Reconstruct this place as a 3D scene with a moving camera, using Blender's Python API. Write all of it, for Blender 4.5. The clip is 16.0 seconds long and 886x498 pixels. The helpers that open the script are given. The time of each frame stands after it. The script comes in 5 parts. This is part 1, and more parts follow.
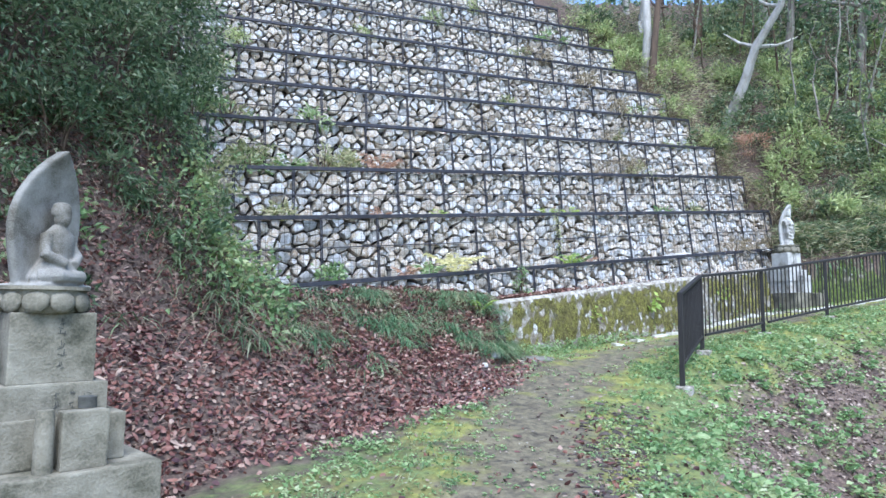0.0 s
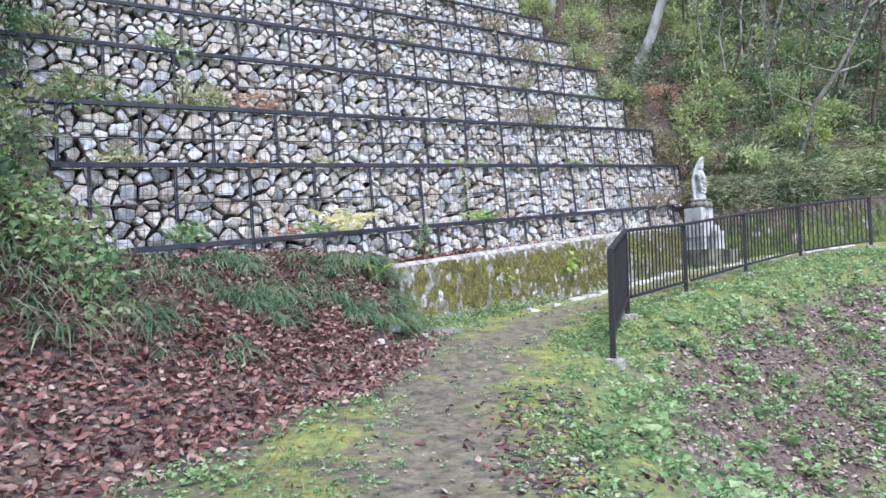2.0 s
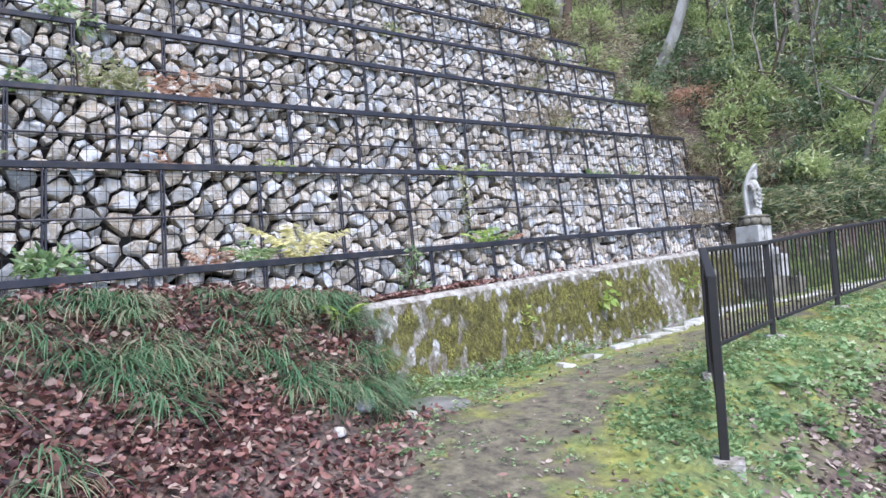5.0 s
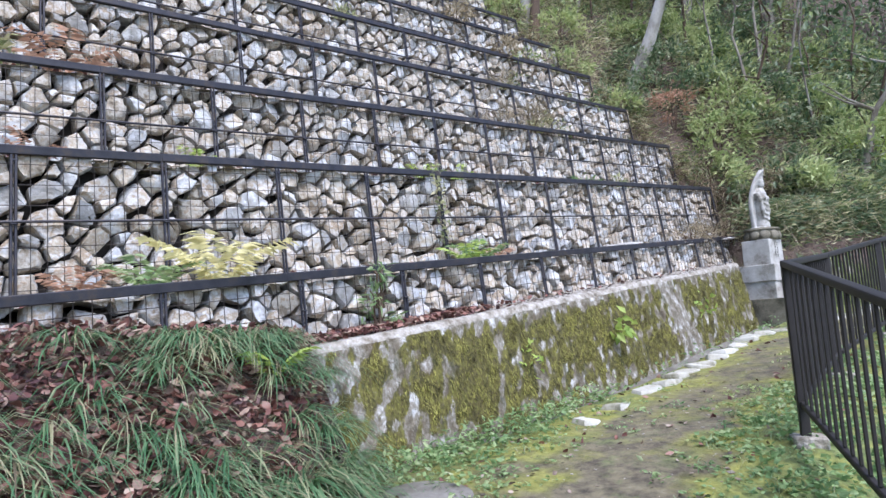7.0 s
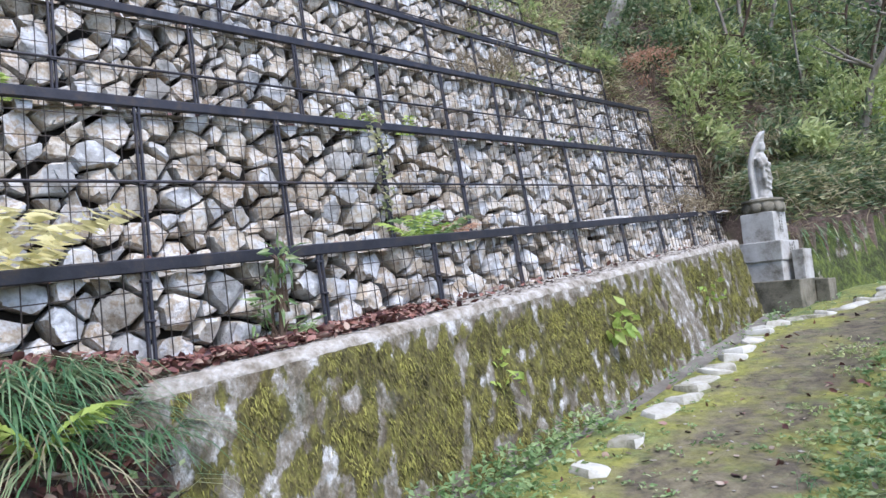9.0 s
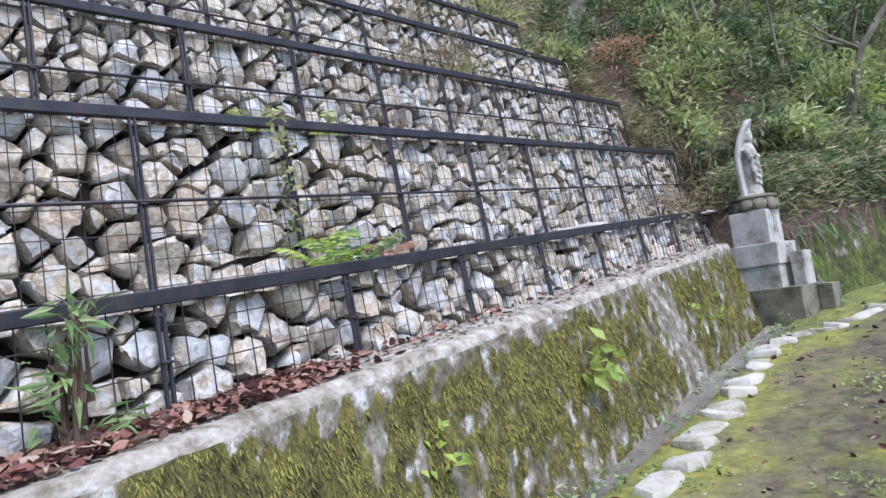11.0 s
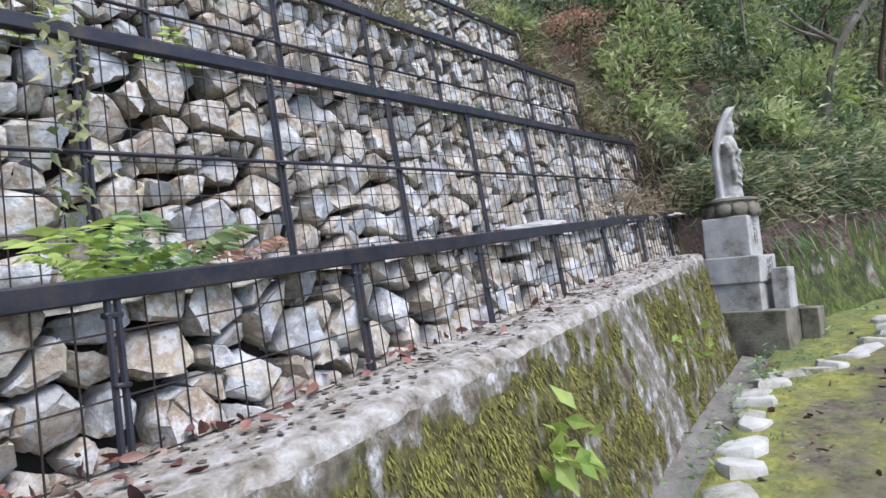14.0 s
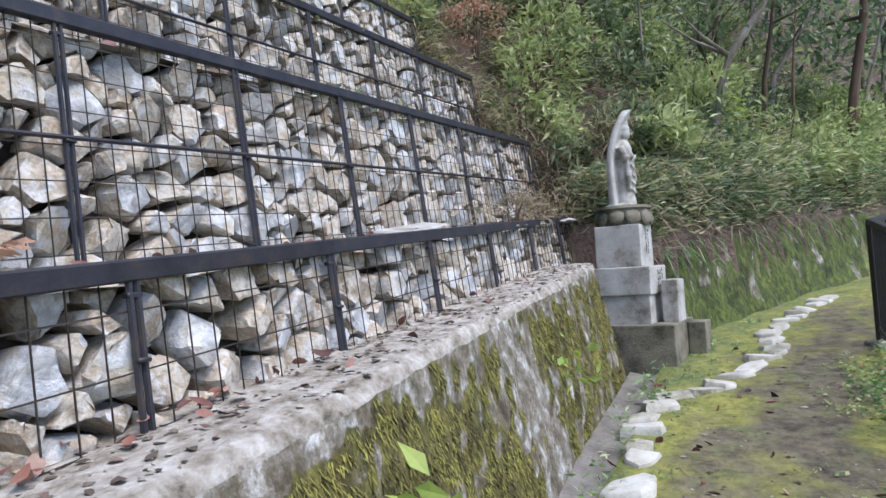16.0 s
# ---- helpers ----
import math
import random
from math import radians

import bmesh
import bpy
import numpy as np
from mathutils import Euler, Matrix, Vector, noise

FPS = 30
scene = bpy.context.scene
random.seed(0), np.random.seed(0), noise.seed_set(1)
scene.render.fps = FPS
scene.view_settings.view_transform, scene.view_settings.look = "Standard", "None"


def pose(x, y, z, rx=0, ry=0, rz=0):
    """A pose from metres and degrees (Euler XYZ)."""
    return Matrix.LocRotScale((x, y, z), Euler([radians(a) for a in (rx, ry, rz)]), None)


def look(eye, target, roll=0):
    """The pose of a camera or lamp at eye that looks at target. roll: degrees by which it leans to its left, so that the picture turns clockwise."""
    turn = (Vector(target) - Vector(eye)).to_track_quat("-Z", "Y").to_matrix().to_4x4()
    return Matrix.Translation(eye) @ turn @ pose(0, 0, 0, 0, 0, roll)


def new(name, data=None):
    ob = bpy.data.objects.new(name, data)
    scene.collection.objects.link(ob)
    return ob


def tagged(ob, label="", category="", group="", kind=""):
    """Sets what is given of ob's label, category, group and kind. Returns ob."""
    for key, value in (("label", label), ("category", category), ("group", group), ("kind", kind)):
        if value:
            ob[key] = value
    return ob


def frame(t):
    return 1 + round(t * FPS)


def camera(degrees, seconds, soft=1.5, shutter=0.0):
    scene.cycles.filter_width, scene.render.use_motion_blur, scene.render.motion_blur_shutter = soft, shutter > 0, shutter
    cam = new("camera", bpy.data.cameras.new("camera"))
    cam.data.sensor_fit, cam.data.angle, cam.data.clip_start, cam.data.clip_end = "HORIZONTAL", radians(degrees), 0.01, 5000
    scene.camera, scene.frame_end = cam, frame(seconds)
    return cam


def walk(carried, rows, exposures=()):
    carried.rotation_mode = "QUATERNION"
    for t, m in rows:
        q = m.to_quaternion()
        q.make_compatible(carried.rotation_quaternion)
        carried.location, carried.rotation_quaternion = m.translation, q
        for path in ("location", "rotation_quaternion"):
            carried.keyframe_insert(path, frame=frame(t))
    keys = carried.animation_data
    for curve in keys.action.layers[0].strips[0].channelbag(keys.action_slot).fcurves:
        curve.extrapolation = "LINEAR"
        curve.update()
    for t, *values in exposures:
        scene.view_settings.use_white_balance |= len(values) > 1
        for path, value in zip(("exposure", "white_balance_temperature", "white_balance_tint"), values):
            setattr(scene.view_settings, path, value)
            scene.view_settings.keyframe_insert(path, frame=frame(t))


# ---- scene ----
cam = camera(69.0, 16.0)
METRES, EYE, TILT, LEAN, TURN = 11.6, 1.35, 0.0, 0.0, -31.0
ROWS = [
    (0.0, 0.0, 0.0, 0.0, -0.03, 5.53, -0.34),
    (0.5, 0.0016, 0.0339, -0.0002, -3.84, 5.3, -0.6),
    (1.0, 0.0149, 0.0712, -0.0067, -5.72, 3.22, 0.42),
    (1.5, 0.0194, 0.1057, -0.0037, -5.8, 1.05, 0.76),
    (2.0, 0.0181, 0.141, -0.0002, -8.5, 2.41, 1.15),
    (2.5, 0.0274, 0.1802, -0.0013, -6.36, 3.17, 1.68),
    (3.0, 0.0294, 0.2176, 0.0001, -7.53, 2.33, 0.7),
    (3.5, 0.0339, 0.2571, -0.0007, -9.59, 2.41, 0.57),
    (4.0, 0.0406, 0.2951, 0.0033, -7.87, 3.22, 0.77),
    (6.5, 0.0638, 0.4961, 0.0154, -11.54, 7.42, 3.44),
    (7.0, 0.062, 0.5341, 0.0202, -12.93, 7.25, 2.98),
    (7.5, 0.0737, 0.57, 0.0215, -16.49, 6.45, 2.89),
    (8.0, 0.0862, 0.6062, 0.0244, -17.73, 5.51, 2.98),
    (10.5, 0.1467, 0.7477, 0.0464, -14.23, 5.82, 6.34),
    (11.0, 0.1638, 0.7619, 0.0499, -18.2, 6.13, 6.88),
    (11.5, 0.1706, 0.7879, 0.0527, -22.2, 6.33, 6.57),
    (12.0, 0.1771, 0.8059, 0.057, -25.68, 6.21, 5.54),
    (12.5, 0.1945, 0.8307, 0.0583, -23.92, 6.47, 5.0),
    (13.0, 0.2069, 0.8463, 0.0619, -20.93, 5.03, 4.12),
    (13.5, 0.2137, 0.87, 0.0667, -21.63, 4.58, 3.69),
    (14.0, 0.2236, 0.882, 0.0696, -24.36, 4.33, 4.3),
    (14.5, 0.2441, 0.8909, 0.073, -25.04, 4.3, 6.01),
    (15.0, 0.2545, 0.8975, 0.0742, -26.12, 4.08, 6.53),
    (15.5, 0.2589, 0.9133, 0.0766, -28.45, 3.7, 4.32),
    (16.0, 0.2662, 0.9207, 0.078, -33.14, 3.34, 3.14),
]
walk(cam, [(t, pose(0, 0, EYE, TILT, LEAN, TURN) @ pose(METRES * x, METRES * y, METRES * z, 90 + pitch, roll, yaw)) for t, x, y, z, yaw, pitch, roll in ROWS],
     [(0, 1.43, 5420, 10), (1.5, 1.38, 5630, 15), (4, 1.33, 5700, 17), (7, 1.19, 5820, 17), (10.5, 1.04, 5920, 16), (16, 0.88, 5990, 15)])

# ---------------------------------------------------------------- world and light
world = bpy.data.worlds.new("sky")
scene.world = world
world.use_nodes = True
wn = world.node_tree
sky = wn.nodes.new("ShaderNodeTexSky")
sky.sky_type = "NISHITA"
sky.sun_disc = False
sky.sun_elevation, sky.sun_rotation = radians(58), radians(200)
sky.air_density, sky.dust_density, sky.ozone_density = 1.0, 1.5, 1.5
wn.links.new(sky.outputs[0], wn.nodes["Background"].inputs[0])
wn.nodes["Background"].inputs[1].default_value = 0.15
sun_data = bpy.data.lights.new("sun", "SUN")
sun_data.energy, sun_data.angle, sun_data.color = 2.25, radians(35), (1.0, 0.96, 0.9)
sun = new("sun", sun_data)
sun.matrix_world = look((0, 0, 30), (6 * 0.34, 6 * 0.94, 30 - 9.6))


# ---------------------------------------------------------------- materials
def mat(name, stops, scale=4.0, rough=0.85, bump=0.3, fine=60.0, stretch=(1, 1, 1), metal=0.0, vary=0.0, detail=6.0, thin=False):
    """Noise-driven colours (stops: (position, colour)), grain and relief, in metres; vary: change from piece to piece."""
    m = bpy.data.materials.new(name)
    m.use_nodes = True
    nt = m.node_tree
    nd, ln = nt.nodes, nt.links
    b = nd["Principled BSDF"]
    b.inputs["Roughness"].default_value = rough
    b.inputs["Metallic"].default_value = metal
    geo = nd.new("ShaderNodeNewGeometry")
    mp = nd.new("ShaderNodeMapping")
    mp.inputs["Scale"].default_value = stretch
    ln.new(geo.outputs["Position"], mp.inputs[0])
    n1 = nd.new("ShaderNodeTexNoise")
    n1.inputs["Scale"].default_value, n1.inputs["Detail"].default_value, n1.inputs["Roughness"].default_value = scale, detail, 0.62
    ln.new(mp.outputs[0], n1.inputs["Vector"])
    n2 = nd.new("ShaderNodeTexNoise")
    n2.inputs["Scale"].default_value, n2.inputs["Detail"].default_value = fine, 3
    ln.new(mp.outputs[0], n2.inputs["Vector"])
    add = nd.new("ShaderNodeMath")
    add.operation = "MULTIPLY_ADD"
    ln.new(n2.outputs[0], add.inputs[0])
    add.inputs[1].default_value = 0.25
    ln.new(n1.outputs[0], add.inputs[2])
    last = add.outputs[0]
    if vary:
        oi = nd.new("ShaderNodeObjectInfo")
        s = nd.new("ShaderNodeMath")
        s.operation = "ADD"
        ln.new(oi.outputs["Random"], s.inputs[0])
        ln.new(geo.outputs["Random Per Island"], s.inputs[1])
        fr = nd.new("ShaderNodeMath")
        fr.operation = "FRACT"
        ln.new(s.outputs[0], fr.inputs[0])
        va = nd.new("ShaderNodeMath")
        va.operation = "MULTIPLY_ADD"
        ln.new(fr.outputs[0], va.inputs[0])
        va.inputs[1].default_value = vary
        sub = nd.new("ShaderNodeMath")
        sub.operation = "SUBTRACT"
        ln.new(last, sub.inputs[0])
        sub.inputs[1].default_value = vary / 2
        ln.new(sub.outputs[0], va.inputs[2])
        last = va.outputs[0]
    ramp = nd.new("ShaderNodeValToRGB")
    el = ramp.color_ramp.elements
    while len(el) < len(stops):
        el.new(0.5)
    for e, (p, c) in zip(el, stops):
        e.position, e.color = p, (*c, 1)
    ln.new(last, ramp.inputs[0])
    ln.new(ramp.outputs[0], b.inputs["Base Color"])
    if bump:
        bp = nd.new("ShaderNodeBump")
        bp.inputs["Strength"].default_value, bp.inputs["Distance"].default_value = bump, 0.03
        ln.new(add.outputs[0], bp.inputs["Height"])
        ln.new(bp.outputs[0], b.inputs["Normal"])
    if thin:
        b.inputs["Subsurface Weight"].default_value = 0.0
        tr = nd.new("ShaderNodeBsdfTranslucent")
        mx = nd.new("ShaderNodeMixShader")
        mx.inputs[0].default_value = 0.42
        ln.new(ramp.outputs[0], tr.inputs[0])
        ln.new(b.outputs[0], mx.inputs[1])
        ln.new(tr.outputs[0], mx.inputs[2])
        ln.new(mx.outputs[0], nd["Material Output"].inputs[0])
    return m


M_STONE = mat("quarry_stone", [(0.05, (0.1, 0.072, 0.048)), (0.18, (0.29, 0.245, 0.18)), (0.32, (0.53, 0.505, 0.45)), (0.42, (0.34, 0.265, 0.18)), (0.52, (0.62, 0.62, 0.61)), (0.62, (0.4, 0.33, 0.245)), (0.7, (0.52, 0.48, 0.4)), (0.82, (0.58, 0.6, 0.62)), (0.95, (0.33, 0.335, 0.33))], 9, 0.86, 1.0, 30, vary=0.75, detail=8)


def stained(m, scale, colour, low, high):
    """Broad weather stains over a material."""
    nd, ln = m.node_tree.nodes, m.node_tree.links
    b = nd["Principled BSDF"]
    src = b.inputs["Base Color"].links[0].from_socket
    geo = nd.new("ShaderNodeNewGeometry")
    n = nd.new("ShaderNodeTexNoise")
    n.inputs["Scale"].default_value, n.inputs["Detail"].default_value, n.inputs["Roughness"].default_value = scale, 7, 0.7
    ln.new(geo.outputs["Position"], n.inputs["Vector"])
    f = nd.new("ShaderNodeMapRange")
    f.inputs["From Min"].default_value, f.inputs["From Max"].default_value = low, high
    ln.new(n.outputs[0], f.inputs["Value"])
    x = nd.new("ShaderNodeMix")
    x.data_type, x.blend_type = "RGBA", "MULTIPLY"
    x.inputs["B"].default_value = (*colour, 1)
    ln.new(f.outputs[0], x.inputs["Factor"])
    ln.new(src, x.inputs["A"])
    ln.new(x.outputs["Result"], b.inputs["Base Color"])


stained(M_STONE, 1.3, (0.8, 0.76, 0.7), 0.5, 0.62)
stained(M_STONE, 14, (0.72, 0.69, 0.64), 0.52, 0.68)
# near-black colour standing in for shade deep between the gabion stones
M_GAP_SHADE = mat("gap_shade", [(0.3, (0.012, 0.011, 0.01)), (0.7, (0.035, 0.03, 0.026))], 6, 1.0, 0.5)
M_STEEL = mat("black_steel", [(0.35, (0.012, 0.012, 0.016)), (0.65, (0.03, 0.03, 0.038)), (0.85, (0.06, 0.045, 0.035))], 9, 0.5, 0.1, 120, metal=0.3)
M_WIRE = mat("dark_wire", [(0.35, (0.02, 0.019, 0.018)), (0.8, (0.06, 0.045, 0.035))], 12, 0.6, 0.0, metal=0.3)
M_FENCE = mat("brown_black_paint", [(0.35, (0.007, 0.006, 0.006)), (0.7, (0.016, 0.013, 0.012))], 7, 0.62, 0.05, 90)
M_CONC = mat("weathered_concrete", [(0.38, (0.06, 0.05, 0.036)), (0.5, (0.18, 0.158, 0.122)), (0.62, (0.29, 0.267, 0.225)), (0.75, (0.4, 0.382, 0.345)), (0.92, (0.56, 0.545, 0.52))], 11, 0.95, 1.0, 45, detail=10)
M_GRANITE = mat("granite", [(0.42, (0.12, 0.112, 0.09)), (0.52, (0.26, 0.25, 0.22)), (0.63, (0.38, 0.372, 0.345)), (0.85, (0.5, 0.5, 0.48))], 4.5, 0.88, 0.22, 90)
M_OLDSTONE = mat("mossy_old_stone", [(0.4, (0.03, 0.03, 0.018)), (0.52, (0.09, 0.085, 0.058)), (0.64, (0.17, 0.155, 0.115)), (0.85, (0.26, 0.245, 0.19))], 3.4, 0.92, 0.6, 70)
M_LEAF_DARK = mat("dark_leaf", [(0.2, (0.03, 0.058, 0.028)), (0.5, (0.09, 0.15, 0.07)), (0.8, (0.2, 0.265, 0.135)), (0.97, (0.38, 0.4, 0.26))], 1.2, 0.42, 0, vary=0.6, thin=True)
M_LEAF_MID = mat("mid_leaf", [(0.15, (0.08, 0.11, 0.05)), (0.42, (0.22, 0.26, 0.115)), (0.7, (0.4, 0.41, 0.21)), (0.95, (0.62, 0.57, 0.37))], 0.8, 0.45, 0, vary=0.65, thin=True)
M_LEAF_DRY = mat("dry_leaf", [(0.2, (0.09, 0.07, 0.045)), (0.5, (0.22, 0.18, 0.11)), (0.85, (0.42, 0.36, 0.24))], 1.0, 0.7, 0, vary=0.6, thin=True)
M_GRASS = mat("grass_blade", [(0.15, (0.035, 0.1, 0.045)), (0.45, (0.085, 0.2, 0.085)), (0.75, (0.18, 0.3, 0.15)), (0.95, (0.42, 0.4, 0.24))], 1.5, 0.42, 0, vary=0.65, thin=True)
M_LIME = mat("lime_leaf", [(0.2, (0.2, 0.34, 0.06)), (0.7, (0.4, 0.5, 0.12))], 2, 0.5, 0, vary=0.4, thin=True)
M_YELLOW = mat("yellow_fern", [(0.2, (0.48, 0.44, 0.18)), (0.7, (0.74, 0.69, 0.36))], 2, 0.6, 0, vary=0.4, thin=True)
M_LEAF_LIGHT = mat("light_leaf", [(0.15, (0.12, 0.19, 0.07)), (0.5, (0.3, 0.38, 0.14)), (0.9, (0.52, 0.56, 0.27))], 1.0, 0.45, 0, vary=0.55, thin=True)
M_LITTER = mat("fallen_leaf", [(0.1, (0.02, 0.01, 0.011)), (0.28, (0.065, 0.027, 0.027)), (0.5, (0.145, 0.058, 0.048)), (0.72, (0.22, 0.1, 0.072)), (0.92, (0.25, 0.165, 0.13)), (1.0, (0.34, 0.25, 0.19))], 2.0, 0.58, 0, vary=0.78)
M_BARK = mat("grey_bark", [(0.3, (0.05, 0.042, 0.032)), (0.5, (0.14, 0.12, 0.095)), (0.8, (0.29, 0.27, 0.23))], 4, 0.95, 0.6, 40, stretch=(1, 1, 0.35))
M_PALE_BARK = mat("pale_bark", [(0.3, (0.1, 0.09, 0.07)), (0.5, (0.3, 0.28, 0.24)), (0.8, (0.52, 0.5, 0.46))], 3, 0.9, 0.5, 30, stretch=(1, 1, 0.5))
M_BARK_DARK = mat("brown_bark", [(0.3, (0.03, 0.022, 0.016)), (0.7, (0.11, 0.075, 0.05))], 4, 0.95, 0.6, 40, stretch=(1, 1, 0.3))
M_INK = mat("engraved_dark", [(0.3, (0.03, 0.03, 0.025)), (0.7, (0.07, 0.07, 0.06))], 20, 0.95, 0)


# ---------------------------------------------------------------- building helpers
def mesh_from(name, verts, faces, materials, smooth=False):
    me = bpy.data.meshes.new(name)
    me.from_pydata(verts, [], faces)
    for m in materials if isinstance(materials, (list, tuple)) else [materials]:
        me.materials.append(m)
    if smooth:
        me.polygons.foreach_set("use_smooth", [True] * len(me.polygons))
    me.update()
    return me


def hold(ob, parent):
    if parent is not None:
        ob.parent = parent
        ob.matrix_parent_inverse = Matrix.Identity(4)
    return ob


def part(name, bm, material, parent=None, label="", m=None, smooth=False):
    """Links a bmesh as one mesh object under a thing or a part."""
    me = bpy.data.meshes.new(name)
    bm.to_mesh(me)
    bm.free()
    me.materials.append(material)
    if smooth:
        me.polygons.foreach_set("use_smooth", [True] * len(me.polygons))
        me.set_sharp_from_angle(angle=radians(40))
    ob = hold(new(name, me), parent)
    if m is not None:
        ob.matrix_basis = m
    return tagged(ob, label)


def thing(name, at, label, category, group="", kind=""):
    ob = new(name)
    ob.matrix_basis = at if isinstance(at, Matrix) else pose(*at)
    return tagged(ob, label, category, group, kind)


def box(bm, sx, sy, sz, m=None, bevel=0.0, rough=0.0, seg=1):
    """A box standing on z = 0 of m, with worn edges."""
    g = bmesh.ops.create_cube(bm, size=1.0, matrix=(m or Matrix()) @ Matrix.Translation((0, 0, sz / 2)) @ Matrix.Diagonal((sx, sy, sz, 1)))
    vs = g["verts"]
    if bevel:
        es = list({e for v in vs for e in v.link_edges})
        out = bmesh.ops.bevel(bm, geom=es, offset=bevel, segments=seg, affect="EDGES", profile=0.6)
        vs = [v for v in bm.verts if v in set(out["verts"]) or v.is_valid and v in set(vs)]
    return vs


def tube(bm, pts, radii, sides=6):
    """A tapering tube along points."""
    rings = []
    for i, p in enumerate(pts):
        p = Vector(p)
        a = Vector(pts[max(i - 1, 0)])
        c = Vector(pts[min(i + 1, len(pts) - 1)])
        q = (c - a).to_track_quat("Z", "Y")
        rings.append([bm.verts.new(p + q @ Vector((radii[i] * math.cos(2 * math.pi * k / sides), radii[i] * math.sin(2 * math.pi * k / sides), 0))) for k in range(sides)])
    for r0, r1 in zip(rings, rings[1:]):
        for k in range(sides):
            bm.faces.new((r0[k], r0[(k + 1) % sides], r1[(k + 1) % sides], r1[k]))
    bm.faces.new(rings[0][::-1])
    bm.faces.new(rings[-1])


def interp(x, table):
    return float(np.interp(x, [a for a, _ in table], [b for _, b in table]))


# ---------------------------------------------------------------- the lie of the land
WALK = [(-20, -24, -0.6), (-4, -5, -0.05), (0, 0, 0.0), (1.1, 1.4, 0.0), (2.2, 2.7, 0.04), (3.6, 4.5, 0.17), (4.5, 5.5, 0.28), (5.9, 6.6, 0.48), (7.1, 7.2, 0.66),
        (8.2, 7.5, 0.79), (9.7, 7.6, 0.93), (12, 7.6, 1.21), (14, 7.3, 1.46), (16, 6.7, 1.7), (18, 5.85, 1.92), (20, 4.8, 2.1), (24, 2.3, 2.35), (40, -9, 3.0), (70, -30, 3.5)]
RIGHT_FALL = [(0, 0), (0.5, 0.0), (1.2, 0.07), (1.6, 0.25), (2.4, 0.78), (3.0, 1.3), (4.5, 2.0), (9, 2.5), (60, 2.8)]
WN = np.array(WALK)


def along(x, y):
    """Height of the walked line next to (x, y) and the distance to its right."""
    a, b = WN[:-1], WN[1:]
    d = b[:, :2] - a[:, :2]
    l2 = (d ** 2).sum(1)
    u = np.clip(((x - a[:, 0]) * d[:, 0] + (y - a[:, 1]) * d[:, 1]) / l2, 0, 1)
    px, py = a[:, 0] + u * d[:, 0], a[:, 1] + u * d[:, 1]
    dist = np.hypot(x - px, y - py)
    i = int(dist.argmin())
    side = d[i, 1] * (x - px[i]) - d[i, 0] * (y - py[i])
    z = a[i, 2] + u[i] * (b[i, 2] - a[i, 2])
    return z, math.copysign(dist[i], side)


TOE = [(-10, 1.5), (-2, 4.2), (0, 5.0), (1.33, 5.55), (3, 6.2), (4, 6.5), (5, 6.95), (5.7, 7.55), (6.2, 8.0)]
CAP = [(2.2, 1.75), (3.0, 1.6), (4.2, 1.63), (5, 1.65), (6.3, 1.55)]
STEEP = [(-10, 0.6), (0, 0.55), (3, 0.5), (4, 0.55), (5, 0.68), (5.7, 1.2), (6.2, 1.6)]


def rail_z(k, x):
    """Height of the rail on top of gabion row k."""
    return [1.41, 2.55, 3.5, 4.62, 5.6, 6.65, 7.68, 8.75, 9.8, 10.85, 11.9][k] + [0.1, 0.093, 0.1, 0.093, 0.1, 0.1, 0.1, 0.1, 0.1, 0.1, 0.1][k] * x


ROW_Y = [9.23, 10.12, 10.95, 11.8, 12.72, 13.65, 14.58, 15.5, 16.4, 17.3, 18.2]
LOW_TOP = lambda x: 0.83 + 0.112 * x


def wall_foot(x):
    """The foot of the mossy wall past the statue."""
    return 8.25 - 0.4 * (x - 15) - 0.012 * (x - 15) ** 2


def hill(x, y):
    """The slope that the gabions hold and its neighbours."""
    return 2.36 + 0.1 * (min(x, 24) - 9.5) + (min(y, 24) - 9.23) * 1.15


def smooth(a, b, x):
    t = min(max((x - a) / (b - a), 0), 1)
    return t * t * (3 - 2 * t)


